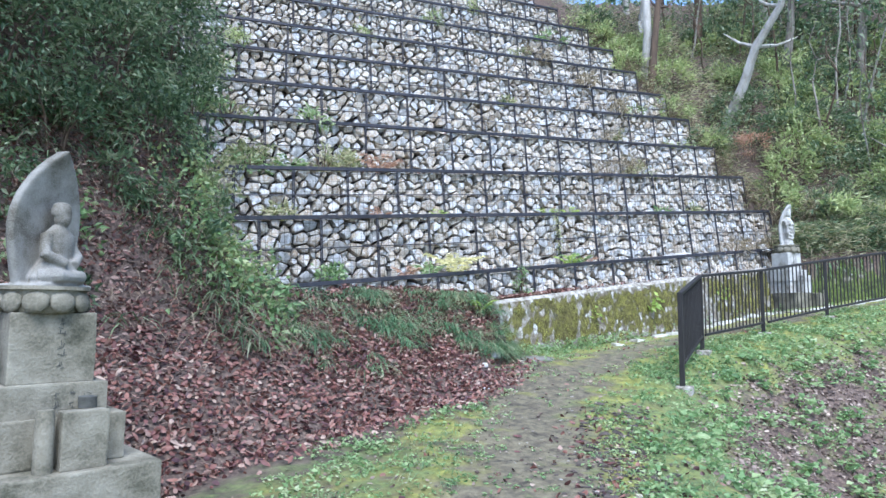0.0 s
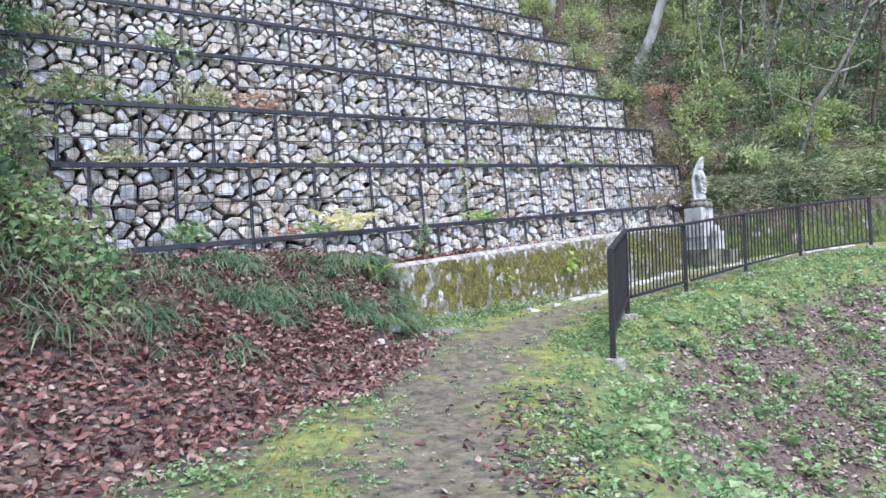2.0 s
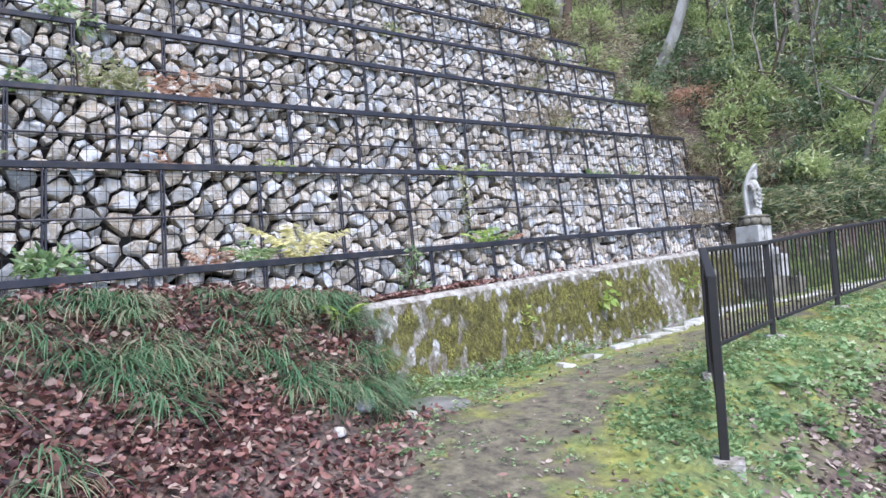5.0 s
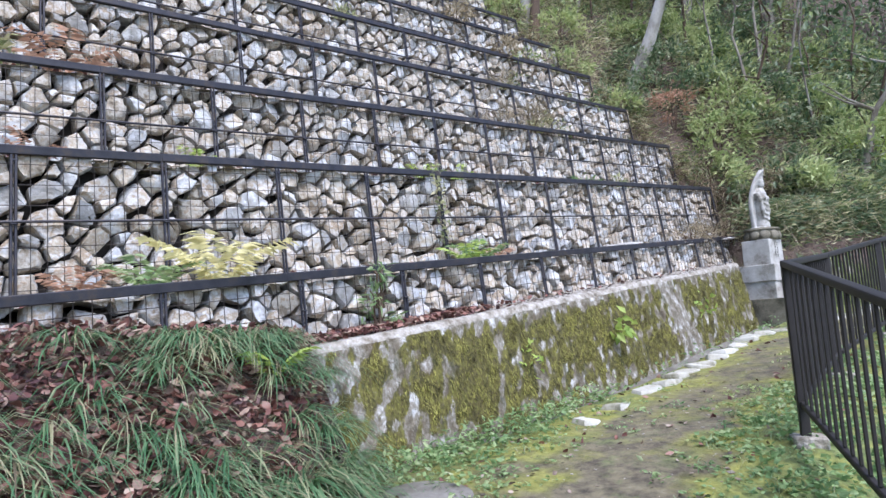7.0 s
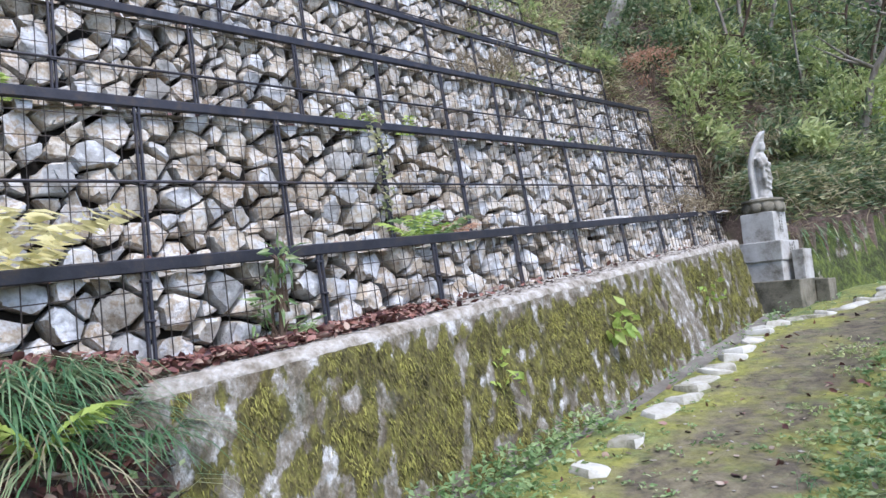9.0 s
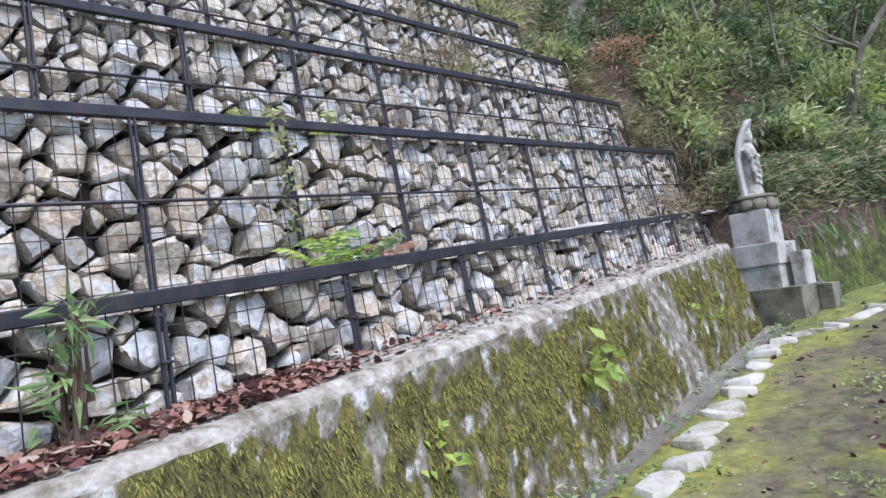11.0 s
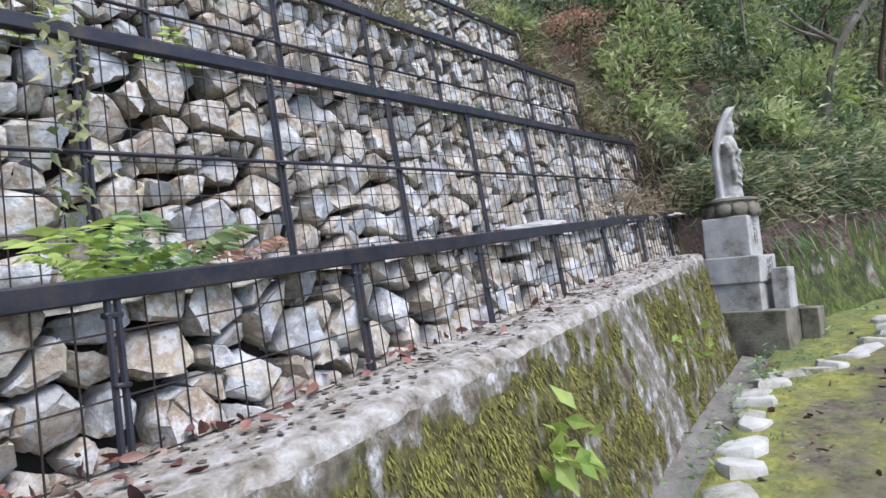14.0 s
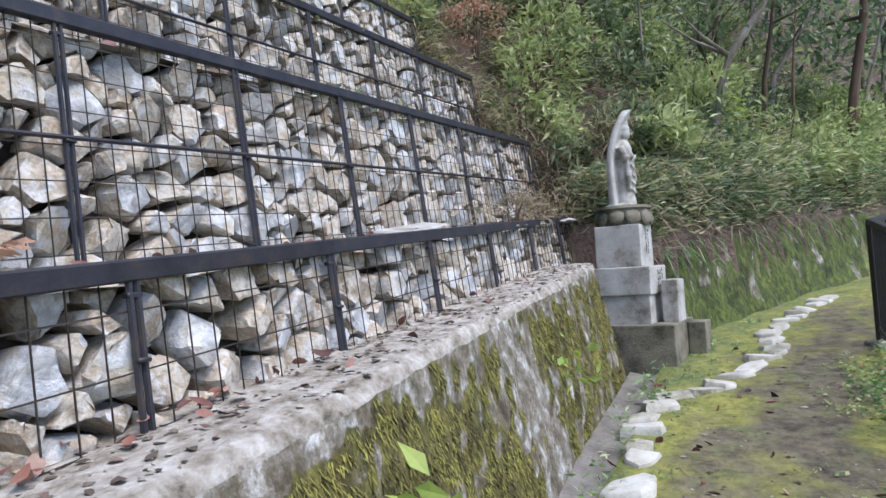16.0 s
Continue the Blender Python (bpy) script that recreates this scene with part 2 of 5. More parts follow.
def land(x, y):
    z, s = along(x, y)
    bump = 0.035 * noise.noise((x * 1.3, y * 1.3, 0)) + 0.015 * noise.noise((x * 4, y * 4, 3))
    if s > 0:
        k = 0.65 if x < 4 else 0.65 + 0.35 * smooth(4, 6.5, x)
        return z - k * interp(s, RIGHT_FALL) + bump * (0.4 + smooth(0.3, 1.5, s) * 1.6)
    if x < 6.25:
        up = 0.27 + interp(x, STEEP) * (y - interp(x, TOE))
        flat = z + 0.02
        bank = flat + max(0, up - flat) if up > flat - 0.2 else flat
        if y > 7.3 and x < 2.4:
            bank += (1 - smooth(1.2, 2.4, x)) * 0.75 * (min(y, 24) - 7.3)
        if y > 8.4 and x > 2.5:
            bank = min(bank, interp(x, CAP))
        if y > 9.25 and x >= 2.2:
            bank = min(bank, hill(x, y) - 1.5)
        if y > 9.0 and 1.2 < x < 2.4:
            bank = max(bank, hill(x, y) - 0.9)
        return bank + bump * 1.5
    if x > 14.95:
        back = y - wall_foot(x)
        if back > 0.25 and x > 16.25:
            top = z + 0.95 + 0.95 * (min(back, 22) - 0.25)
            edge = max(hill(x, y) - 0.5, z + 0.9)
            return min(edge + (top - edge) * smooth(16.4, 18.8, x) if y > 9.2 else top, 14.5) + bump * 3
        if back > 0.25 and y < 9.9:
            return min(z + 0.95 + 0.95 * (back - 0.25), rail_z(0, x) - 0.08) + bump
        if y < 9.3:
            return z + bump
    if y > 8.62:
        return hill(x, y) - 1.5 if y > 9.3 else z - 0.2
    return z + bump * 0.6 - (0.1 if y > 8.42 and x > 7.5 else 0)


# ---------------------------------------------------------------- ground
def ground_material():
    m = bpy.data.materials.new("earth_moss_leaves")
    m.use_nodes = True
    nd, ln = m.node_tree.nodes, m.node_tree.links
    b = nd["Principled BSDF"]
    b.inputs["Roughness"].default_value = 0.9
    geo = nd.new("ShaderNodeNewGeometry")

    def nz(scale, detail=5, rough=0.6):
        n = nd.new("ShaderNodeTexNoise")
        n.inputs["Scale"].default_value, n.inputs["Detail"].default_value, n.inputs["Roughness"].default_value = scale, detail, rough
        ln.new(geo.outputs["Position"], n.inputs["Vector"])
        return n.outputs[0]

    def ramp(src, stops):
        r = nd.new("ShaderNodeValToRGB")
        el = r.color_ramp.elements
        while len(el) < len(stops):
            el.new(0.5)
        for e, (p, c) in zip(el, stops):
            e.position, e.color = p, (*c, 1)
        ln.new(src, r.inputs[0])
        return r.outputs[0]

    def mix(f, a, c):
        x = nd.new("ShaderNodeMix")
        x.data_type = "RGBA"
        ln.new(f, x.inputs["Factor"])
        ln.new(a, x.inputs["A"])
        ln.new(c, x.inputs["B"])
        return x.outputs["Result"]

    def layer(name):
        a = nd.new("ShaderNodeAttribute")
        a.attribute_name = name
        return a.outputs["Fac"]

    def gate(amount, src, width=0.12):
        """A mask with a ragged edge: grows where amount passes the noise."""
        s = nd.new("ShaderNodeMath")
        s.operation = "SUBTRACT"
        ln.new(amount, s.inputs[0])
        ln.new(src, s.inputs[1])
        r = nd.new("ShaderNodeMapRange")
        r.inputs["From Min"].default_value, r.inputs["From Max"].default_value = -width, width
        ln.new(s.outputs[0], r.inputs["Value"])
        return r.outputs[0]

    soil = ramp(nz(7), [(0.3, (0.035, 0.026, 0.019)), (0.5, (0.085, 0.066, 0.046)), (0.75, (0.16, 0.128, 0.09))])
    worn = ramp(nz(8, 8, 0.7), [(0.32, (0.03, 0.024, 0.017)), (0.44, (0.09, 0.076, 0.05)), (0.57, (0.15, 0.13, 0.08)), (0.78, (0.23, 0.205, 0.14))])
    moss = ramp(nz(11, 8, 0.7), [(0.3, (0.07, 0.075, 0.02)), (0.45, (0.165, 0.17, 0.035)), (0.6, (0.255, 0.255, 0.06)), (0.8, (0.32, 0.335, 0.1))])
    green = ramp(nz(16, 8, 0.75), [(0.3, (0.03, 0.035, 0.018)), (0.45, (0.085, 0.11, 0.035)), (0.6, (0.15, 0.19, 0.06)), (0.8, (0.24, 0.26, 0.11))])
    leaf = ramp(nz(26, 3), [(0.28, (0.028, 0.019, 0.015)), (0.45, (0.07, 0.047, 0.037)), (0.6, (0.125, 0.088, 0.067)), (0.8, (0.23, 0.18, 0.14))])
    c = mix(gate(layer("worn"), nz(3.5)), soil, worn)
    c = mix(gate(layer("moss"), nz(2.6, 6)), c, moss)
    c = mix(gate(layer("green"), nz(4.5, 6)), c, green)
    c = mix(gate(layer("leaf"), nz(3.1, 5)), c, leaf)
    ln.new(c, b.inputs["Base Color"])
    bp = nd.new("ShaderNodeBump")
    bp.inputs["Strength"].default_value, bp.inputs["Distance"].default_value = 0.7, 0.03
    ln.new(nz(22, 6), bp.inputs["Height"])
    ln.new(bp.outputs[0], b.inputs["Normal"])
    return m


def cover(x, y):
    """How much (0 to 1) of worn earth, moss, green and fallen leaves lies at a place."""
    z, s = along(x, y)
    s += 0.3 * noise.noise((x * 1.7, y * 1.7, 21)) + 0.15 * noise.noise((x * 5, y * 5, 22))
    worn = 0.85 - 0.6 * smooth(0.1, 0.95, abs(s + 0.05))
    moss = 0.45 + 0.12 * smooth(6, 9, x) - 0.17 * (1 - smooth(0.15, 0.6, abs(s - 0.1))) + 0.2 * smooth(0.4, 0.8, abs(s)) * (1 - smooth(1.0, 1.6, abs(s)))
    green = 0.34 + 0.22 * smooth(0.3, 1.1, abs(s))
    if s < 0:
        moss -= 0.07 * smooth(0.3, 0.7, -s) * (1 - smooth(6.5, 8, x))
        green -= 0.1 * (1 - smooth(6.5, 8, x))
    leaf = 0.0
    if s > 0:
        leaf = 0.62 * smooth(1.3, 2.2, s) * (1 - 0.25 * smooth(3, 5, s))
    elif x < 6.4:
        up = y - interp(x, TOE)
        leaf = smooth(-0.75, -0.1, up) * (1 - 0.4 * smooth(1.4, 2.4, up) * smooth(1.5, 3.0, x)) * (1 - 0.3 * smooth(4.6, 5.6, x))
        green = green * (1 - leaf)
        moss = moss * (1 - leaf)
    elif x > 14.95 and y > wall_foot(x) + 0.2:
        near = 1 - smooth(0.8, 2.2, y - wall_foot(x))
        worn, moss, green, leaf = 0.1, 0.15, 0.36, 0.62
    return worn, moss, green, leaf


def build_ground():
    xs = np.unique(np.concatenate([np.arange(-3, 20, 0.11), np.arange(20, 30, 0.5), np.arange(-14, -3, 0.6), [-3000, -800, -200, -80, -40, -25, 35, 42, 55, 80, 200, 800, 3000]]))
    ys = np.unique(np.concatenate([np.arange(-2, 10, 0.11), np.arange(10, 30, 0.5), np.arange(-14, -2, 0.5), [-3000, -800, -200, -80, -40, -25, 35, 45, 80, 200, 800, 3000]]))
    verts, att = [], []
    for y in ys:
        for x in xs:
            verts.append((x, y, land(x, y)))
            att.append(cover(x, y))
    w = len(xs)
    faces = [(j * w + i, j * w + i + 1, (j + 1) * w + i + 1, (j + 1) * w + i) for j in range(len(ys) - 1) for i in range(w - 1)]
    me = mesh_from("ground", verts, faces, ground_material(), True)
    for k, nm in enumerate(("worn", "moss", "green", "leaf")):
        a = me.attributes.new(nm, "FLOAT", "POINT")
        a.data.foreach_set("value", [v[k] for v in att])
    return tagged(new("ground", me), "earth path with moss, clover and fallen leaves", "ground", kind="structure")


build_ground()


# ---------------------------------------------------------------- gabions
def scatter(w, h, rmin, rmax, rnd):
    """Points in a w x h field, each with room of its own."""
    pts, cell, grid = [], rmax * 2, {}
    n = int(w * h / (rmin * rmin) * 1.6)
    for i in range(n):
        r = rmax + (rmin - rmax) * min(1, (i / n) * 1.3) ** 0.6
        x, y = rnd.uniform(0, w), rnd.uniform(0, h)
        gx, gy = int(x / cell), int(y / cell)
        if all((x - a) ** 2 + ((y - b) * 1.35) ** 2 > (0.85 * (r + q)) ** 2 for dx in (-1, 0, 1) for dy in (-1, 0, 1) for a, b, q in grid.get((gx + dx, gy + dy), ())):
            pts.append((x, y, r))
            grid.setdefault((gx, gy), []).append((x, y, r))
    return pts


def cells(pts, w, h, reach):
    """The polygon of room round each point."""
    grid, out = {}, []
    for p in pts:
        grid.setdefault((int(p[0] / reach), int(p[1] / reach)), []).append(p)
    for x, y, r in pts:
        poly = [(max(x - reach, -0.04), max(y - reach, -0.03)), (min(x + reach, w + 0.04), max(y - reach, -0.03)), (min(x + reach, w + 0.04), min(y + reach, h + 0.02)), (max(x - reach, -0.04), min(y + reach, h + 0.02))]
        gx, gy = int(x / reach), int(y / reach)
        near = [q for dx in (-2, -1, 0, 1, 2) for dy in (-2, -1, 0, 1, 2) for q in grid.get((gx + dx, gy + dy), ()) if q[0] != x or q[1] != y]
        for a, b, q in near:
            nx, ny = a - x, b - y
            l2 = nx * nx + ny * ny
            f = 0.5 + (r * r - q * q) / (2 * l2)
            f = min(max(f, 0.3), 0.7)
            cx, cy = x + nx * f, y + ny * f
            res = []
            for (ax, ay), (bx, by) in zip(poly, poly[1:] + poly[:1]):
                da, db = (ax - cx) * nx + (ay - cy) * ny, (bx - cx) * nx + (by - cy) * ny
                if da <= 0:
                    res.append((ax, ay))
                if da * db < 0:
                    t = da / (da - db)
                    res.append((ax + (bx - ax) * t, ay + (by - ay) * t))
            poly = res
            if len(poly) < 3:
                break
        if len(poly) >= 3:
            out.append((x, y, poly))
    return out


def stone_shape(cx, cy, poly, rnd):
    """A broken stone that fills its room: a blunt front, a belly and a tail. Local x, depth, z."""
    keep = [poly[0]]
    for p in poly[1:]:
        if math.hypot(p[0] - keep[-1][0], p[1] - keep[-1][1]) > 0.025:
            keep.append(p)
    poly = keep if len(keep) >= 3 else poly
    # cut the corners so that the outline is rounded
    rim = []
    n = len(poly)
    for i in range(n):
        a, b, c = poly[i - 1], poly[i], poly[(i + 1) % n]
        k1, k2 = rnd.uniform(0.03, 0.16), rnd.uniform(0.03, 0.16)
        rim.append((b[0] + (a[0] - b[0]) * k1, b[1] + (a[1] - b[1]) * k1))
        rim.append((b[0] + (c[0] - b[0]) * k2, b[1] + (c[1] - b[1]) * k2))
    size = math.sqrt(abs(sum(a[0] * b[1] - b[0] * a[1] for a, b in zip(poly, poly[1:] + poly[:1]))) / 2)
    shrink = rnd.uniform(0.93, 1.04)
    rim = [(cx + (a - cx) * q, cy + (b - cy) * q) for a, b in rim for q in (rnd.uniform(0.88, 1.05),)]
    # squash along one direction, and break one side off straight
    ang, squash = rnd.uniform(0, math.pi), rnd.uniform(0.76, 1.0)
    ca, sa = math.cos(ang), math.sin(ang)
    rim = [(a + ca * e, b + sa * e) for a, b in rim for e in (((a - cx) * ca + (b - cy) * sa) * (squash - 1),)]
    ang, cut = rnd.uniform(0, 2 * math.pi), rnd.uniform(0.28, 0.5) * size
    ca, sa = math.cos(ang), math.sin(ang)
    rim = [(a - ca * e, b - sa * e) for a, b in rim for e in (max(0, (a - cx) * ca + (b - cy) * sa - cut),)]
    tx, tz = rnd.uniform(-0.5, 0.5), rnd.uniform(-0.55, 0.4)
    ox, oz = rnd.uniform(-0.18, 0.18) * size, rnd.uniform(-0.1, 0.2) * size
    dep = rnd.uniform(-0.02, 0.075)
    m = len(rim)
    vs, fs = [], []
    rings = [(rnd.uniform(0.5, 0.8), 0.0), (rnd.uniform(0.84, 0.9), 0.01 + 0.035 * size), (0.96, 0.03 + 0.1 * size), (1.0, 0.06 + 0.2 * size), (0.75, 0.28)]
    for ri, (sc, d) in enumerate(rings):
        for (px, py) in rim:
            jx = rnd.uniform(-0.05, 0.05) * size
            jz = rnd.uniform(-0.05, 0.05) * size
            x = cx + (px - cx) * sc * shrink + (ox if ri == 0 else 0) + jx
            z = cy + (py - cy) * sc * shrink + (oz if ri == 0 else 0) + jz
            dd = d + dep + (tx * (x - cx) + tz * (z - cy) if ri < 3 else 0) + rnd.uniform(-1, 1) * (0.003 if ri == 0 else 0.01)
            vs.append((x, max(dd, 0.006), z))
    for ri in range(len(rings) - 1):
        for i in range(m):
            j = (i + 1) % m
            fs.append((ri * m + i, ri * m + j, (ri + 1) * m + j, (ri + 1) * m + i))
    fs.append(tuple(range(m))[::-1])
    return vs, fs


ROW_X0 = [2.9, 2.3, 2.0, 1.7, 1.4, 1.0, 0.6, 0.3, 0.0, -0.3, -0.6]
ROW_X1 = [15.6, 16.2, 16.35, 16.3, 16.4, 16.5, 16.2, 16.1, 15.8, 15.2, 14.8]
ROW_POST = [9.45, 9.83, 9.6, 9.3, 9.7, 9.2, 9.5, 9.9, 9.4, 9.6, 9.3]
PITCH = 1.02
BATTER = 0.13


def gabion_row(k):
    rnd = random.Random(100 + k)
    x0, x1, y = ROW_X0[k], ROW_X1[k], ROW_Y[k]
    slope = rail_z(k, 1) - rail_z(k, 0)
    z_at = lambda x: rail_z(k, x)
    h = 0.52 if k == 0 else (rail_z(k, 9) - rail_z(k - 1, 9) - 0.03)
    row = thing("gabion_terrace", (0, 0, 0), "dark steel mesh gabion terrace filled with pale broken stones", "gabion", "gabion terraces")
    place = lambda x, d, up: (x, y + d - BATTER * (h - up), z_at(x) - h + up)
    # steel posts
    n0 = math.ceil((x0 - ROW_POST[k]) / PITCH)
    posts = [ROW_POST[k] + i * PITCH for i in range(n0, 40) if ROW_POST[k] + i * PITCH < x1 - 0.2] + [x1]
    bm = bmesh.new()
    for dx in (-0.014, 0.014):
        tube(bm, [(dx, -0.02 - BATTER * h, -h - 0.06), (dx, -0.02, 0.0)], [0.011, 0.011], 6)
    box(bm, 0.052, 0.03, 0.018, Matrix.Translation((0, -0.024, -0.085)), 0.004)
    box(bm, 0.046, 0.03, 0.014, Matrix.Translation((0, -0.024 - BATTER * h * 0.52, -h * 0.52)), 0.004)
    first = part("post", bm, M_STEEL, row, m=pose(posts[0], y, z_at(posts[0])), smooth=True)
    for px in posts[1:]:
        hold(new("post", first.data), row).matrix_basis = pose(px, y, z_at(px))
    # rail on top, in lengths of two bays, and the rod at half height
    cuts = [x0] + posts[1::2]
    if cuts[-1] < x1 - 0.1:
        cuts.append(x1)
    for a, b in zip(cuts, cuts[1:]):
        bm = bmesh.new()
        ang = math.atan2(slope, 1)
        length = (b - a) / math.cos(ang)
        m = Matrix.Translation((a, y - 0.015, z_at(a) - 0.035)) @ Matrix.Rotation(-ang, 4, "Y") @ Matrix.Translation((length / 2, 0, 0))
        box(bm, length + 0.03, 0.05, 0.066, m @ pose(0, 0, 0, rnd.uniform(-4, 4), 0, rnd.uniform(-0.25, 0.25)), 0.006)
        part("rail", bm, M_STEEL, row)
    bm = bmesh.new()
    if k:
        tube(bm, [place(x0, -0.03, h * 0.5), place(x1, -0.03, h * 0.5)], [0.011, 0.011], 6)
        part("rod", bm, M_STEEL, row)
    # wire mesh: one panel for a bay
    vs, fs = [], []

    def wire(p, q, r=0.0034 if k < 3 else 0.0022):
        o = len(vs)
        for c in (p, q):
            for j in range(3):
                if abs(p[0] - q[0]) < 1e-6:
                    vs.append((c[0] + r * math.cos(2.1 * j), c[1] + r * math.sin(2.1 * j), c[2]))
                else:
                    vs.append((c[0], c[1] + r * math.cos(2.1 * j), c[2] + r * math.sin(2.1 * j)))
        fs.extend([(o, o + 1, o + 4, o + 3), (o + 1, o + 2, o + 5, o + 4), (o + 2, o, o + 3, o + 5)])

    for i in range(1, 10):
        dx = PITCH * i / 10
        wire((dx, -0.012 - BATTER * h, slope * dx - h - 0.04), (dx, -0.012, slope * dx - 0.02))
    rows = max(3, round(h / 0.15))
    for j in range(rows):
        up = h * (j + 0.3) / rows
        wire((0, -0.012 - BATTER * (h - up), -h + up), (PITCH, -0.012 - BATTER * (h - up), -h + up + slope * PITCH))
    net = mesh_from("wire_mesh", vs, fs, M_WIRE)
    for px in [posts[0] - PITCH] + posts[:-1]:
        if px > x0 - 0.6:
            hold(new("wire_mesh", net), row).matrix_basis = pose(px, y, z_at(px))
    # stones
    w = x1 - x0
    pts = scatter(w, h - 0.05, 0.048, 0.125 if k == 0 else 0.145, rnd)
    made = []
    for cx, cy, poly in cells(pts, w, h - 0.05, 0.34):
        v, f = stone_shape(cx, cy, poly, rnd)
        made.append((cx, [place(x0 + a, b, c) for a, b, c in v], f))
    single = 300 if k <= 3 else 0
    mid = 10.0
    made.sort(key=lambda s: abs(x0 + s[0] - mid))
    for cx, v, f in made[:single]:
        o = v[0]
        me = mesh_from("stone", [(a - o[0], b - o[1], c - o[2]) for a, b, c in v], f, M_STONE, True)
        me.set_sharp_from_angle(angle=radians(33))
        hold(new("stone", me), row).location = o
    vs, fs = [], []
    for cx, v, f in made[single:]:
        o = len(vs)
        vs.extend(v)
        fs.extend(tuple(i + o for i in g) for g in f)
    if vs:
        me = mesh_from("stone_fill", vs, fs, M_STONE, True)
        me.set_sharp_from_angle(angle=radians(33))
        tagged(hold(new("stone_fill", me), row), kind="stuff")
    # near-black core that paints the gaps' shade behind the stones, and the tread on top
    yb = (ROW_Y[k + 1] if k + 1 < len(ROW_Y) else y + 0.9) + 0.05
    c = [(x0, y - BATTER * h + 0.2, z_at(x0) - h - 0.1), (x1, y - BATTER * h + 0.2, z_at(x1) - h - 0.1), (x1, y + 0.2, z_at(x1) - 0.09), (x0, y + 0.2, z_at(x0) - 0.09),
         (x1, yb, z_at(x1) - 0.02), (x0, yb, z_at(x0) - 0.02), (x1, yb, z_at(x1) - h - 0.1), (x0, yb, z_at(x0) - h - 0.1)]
    part_me = mesh_from("core", c, [(0, 1, 2, 3), (1, 6, 4, 2), (0, 3, 5, 7), (6, 7, 5, 4)], M_GAP_SHADE)
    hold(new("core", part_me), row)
    nx = int((x1 - x0) / 0.16)
    vs, fs = [], []
    for j in range(8):
        for i in range(nx + 1):
            px = x0 + (x1 - x0) * i / nx
            d = 0.03 + (yb - y - 0.03) * j / 7
            vs.append((px, y + d, z_at(px) - 0.05 + 0.03 * noise.noise((px * 3, y + d * 5, k)) + 0.05 * smooth(0.1, 0.8, d)))
    for j in range(7):
        for i in range(nx):
            o = j * (nx + 1) + i
            fs.append((o, o + 1, o + nx + 2, o + nx + 1))
    hold(new("tread", mesh_from("tread", vs, fs, M_TREAD, True)), row)
    if k == 0:
        row.matrix_basis = pose(9.5, 9.23, 0, 0, 0, 1.5) @ pose(-9.5, -9.23, 0)
    return row


M_TREAD = mat("gravel_soil", [(0.3, (0.05, 0.042, 0.03)), (0.5, (0.17, 0.15, 0.115)), (0.75, (0.3, 0.285, 0.25))], 8, 0.95, 0.8, 50)
for k in range(len(ROW_Y)):
    gabion_row(k)


# ---------------------------------------------------------------- low concrete wall with moss
def moss_wall_material(name, greens):
    m = bpy.data.materials.new(name)
    m.use_nodes = True
    nd, ln = m.node_tree.nodes, m.node_tree.links
    b = nd["Principled BSDF"]
    b.inputs["Roughness"].default_value = 0.95
    geo = nd.new("ShaderNodeNewGeometry")

    def nz(scale, stretch=(1, 1, 1), detail=6, rough=0.6):
        mp = nd.new("ShaderNodeMapping")
        mp.inputs["Scale"].default_value = stretch
        ln.new(geo.outputs["Position"], mp.inputs[0])
        n = nd.new("ShaderNodeTexNoise")
        n.inputs["Scale"].default_value, n.inputs["Detail"].default_value, n.inputs["Roughness"].default_value = scale, detail, rough
        ln.new(mp.outputs[0], n.inputs["Vector"])
        return n.outputs[0]

    def ramp(src, stops):
        r = nd.new("ShaderNodeValToRGB")
        el = r.color_ramp.elements
        while len(el) < len(stops):
            el.new(0.5)
        for e, (p, c) in zip(el, stops):
            e.position, e.color = p, (*c, 1)
        ln.new(src, r.inputs[0])
        return r.outputs[0]

    def mix(f, a, c):
        x = nd.new("ShaderNodeMix")
        x.data_type = "RGBA"
        ln.new(f, x.inputs["Factor"])
        ln.new(a, x.inputs["A"])
        ln.new(c, x.inputs["B"])
        return x.outputs["Result"]

    grey = ramp(nz(8, (1, 1, 0.7), 10, 0.75), [(0.3, (0.05, 0.042, 0.028)), (0.45, (0.14, 0.12, 0.085)), (0.54, (0.25, 0.235, 0.2)), (0.6, (0.44, 0.44, 0.42)), (0.7, (0.7, 0.71, 0.72))])
    moss = ramp(nz(18, (1, 1, 0.5), 8, 0.7), [(p, c) for p, c in zip((0.3, 0.45, 0.58, 0.75), greens)])
    dark = ramp(nz(20), [(0.3, (0.02, 0.025, 0.008)), (0.7, (0.06, 0.065, 0.02))])
    at = nd.new("ShaderNodeAttribute")
    at.attribute_name = "moss"
    rag = nd.new("ShaderNodeMath")
    rag.operation = "MULTIPLY_ADD"
    ln.new(nz(20, (1, 1, 0.5), 9, 0.75), rag.inputs[0])
    rag.inputs[1].default_value = 1.0
    ln.new(at.outputs["Fac"], rag.inputs[2])
    f1 = ramp(rag.outputs[0], [(0.9, (0, 0, 0)), (0.99, (1, 1, 1))])
    f2 = ramp(nz(5.5, (1.4, 1.4, 0.7), 8, 0.7), [(0.53, (0, 0, 0)), (0.66, (0.75, 0.75, 0.75))])
    c = mix(f2, mix(f1, grey, moss), dark)
    ln.new(c, b.inputs["Base Color"])
    bp = nd.new("ShaderNodeBump")
    bp.inputs["Strength"].default_value, bp.inputs["Distance"].default_value = 1.0, 0.03
    ln.new(nz(24, (1, 1, 0.6), 8), bp.inputs["Height"])
    ln.new(bp.outputs[0], b.inputs["Normal"])
    return m


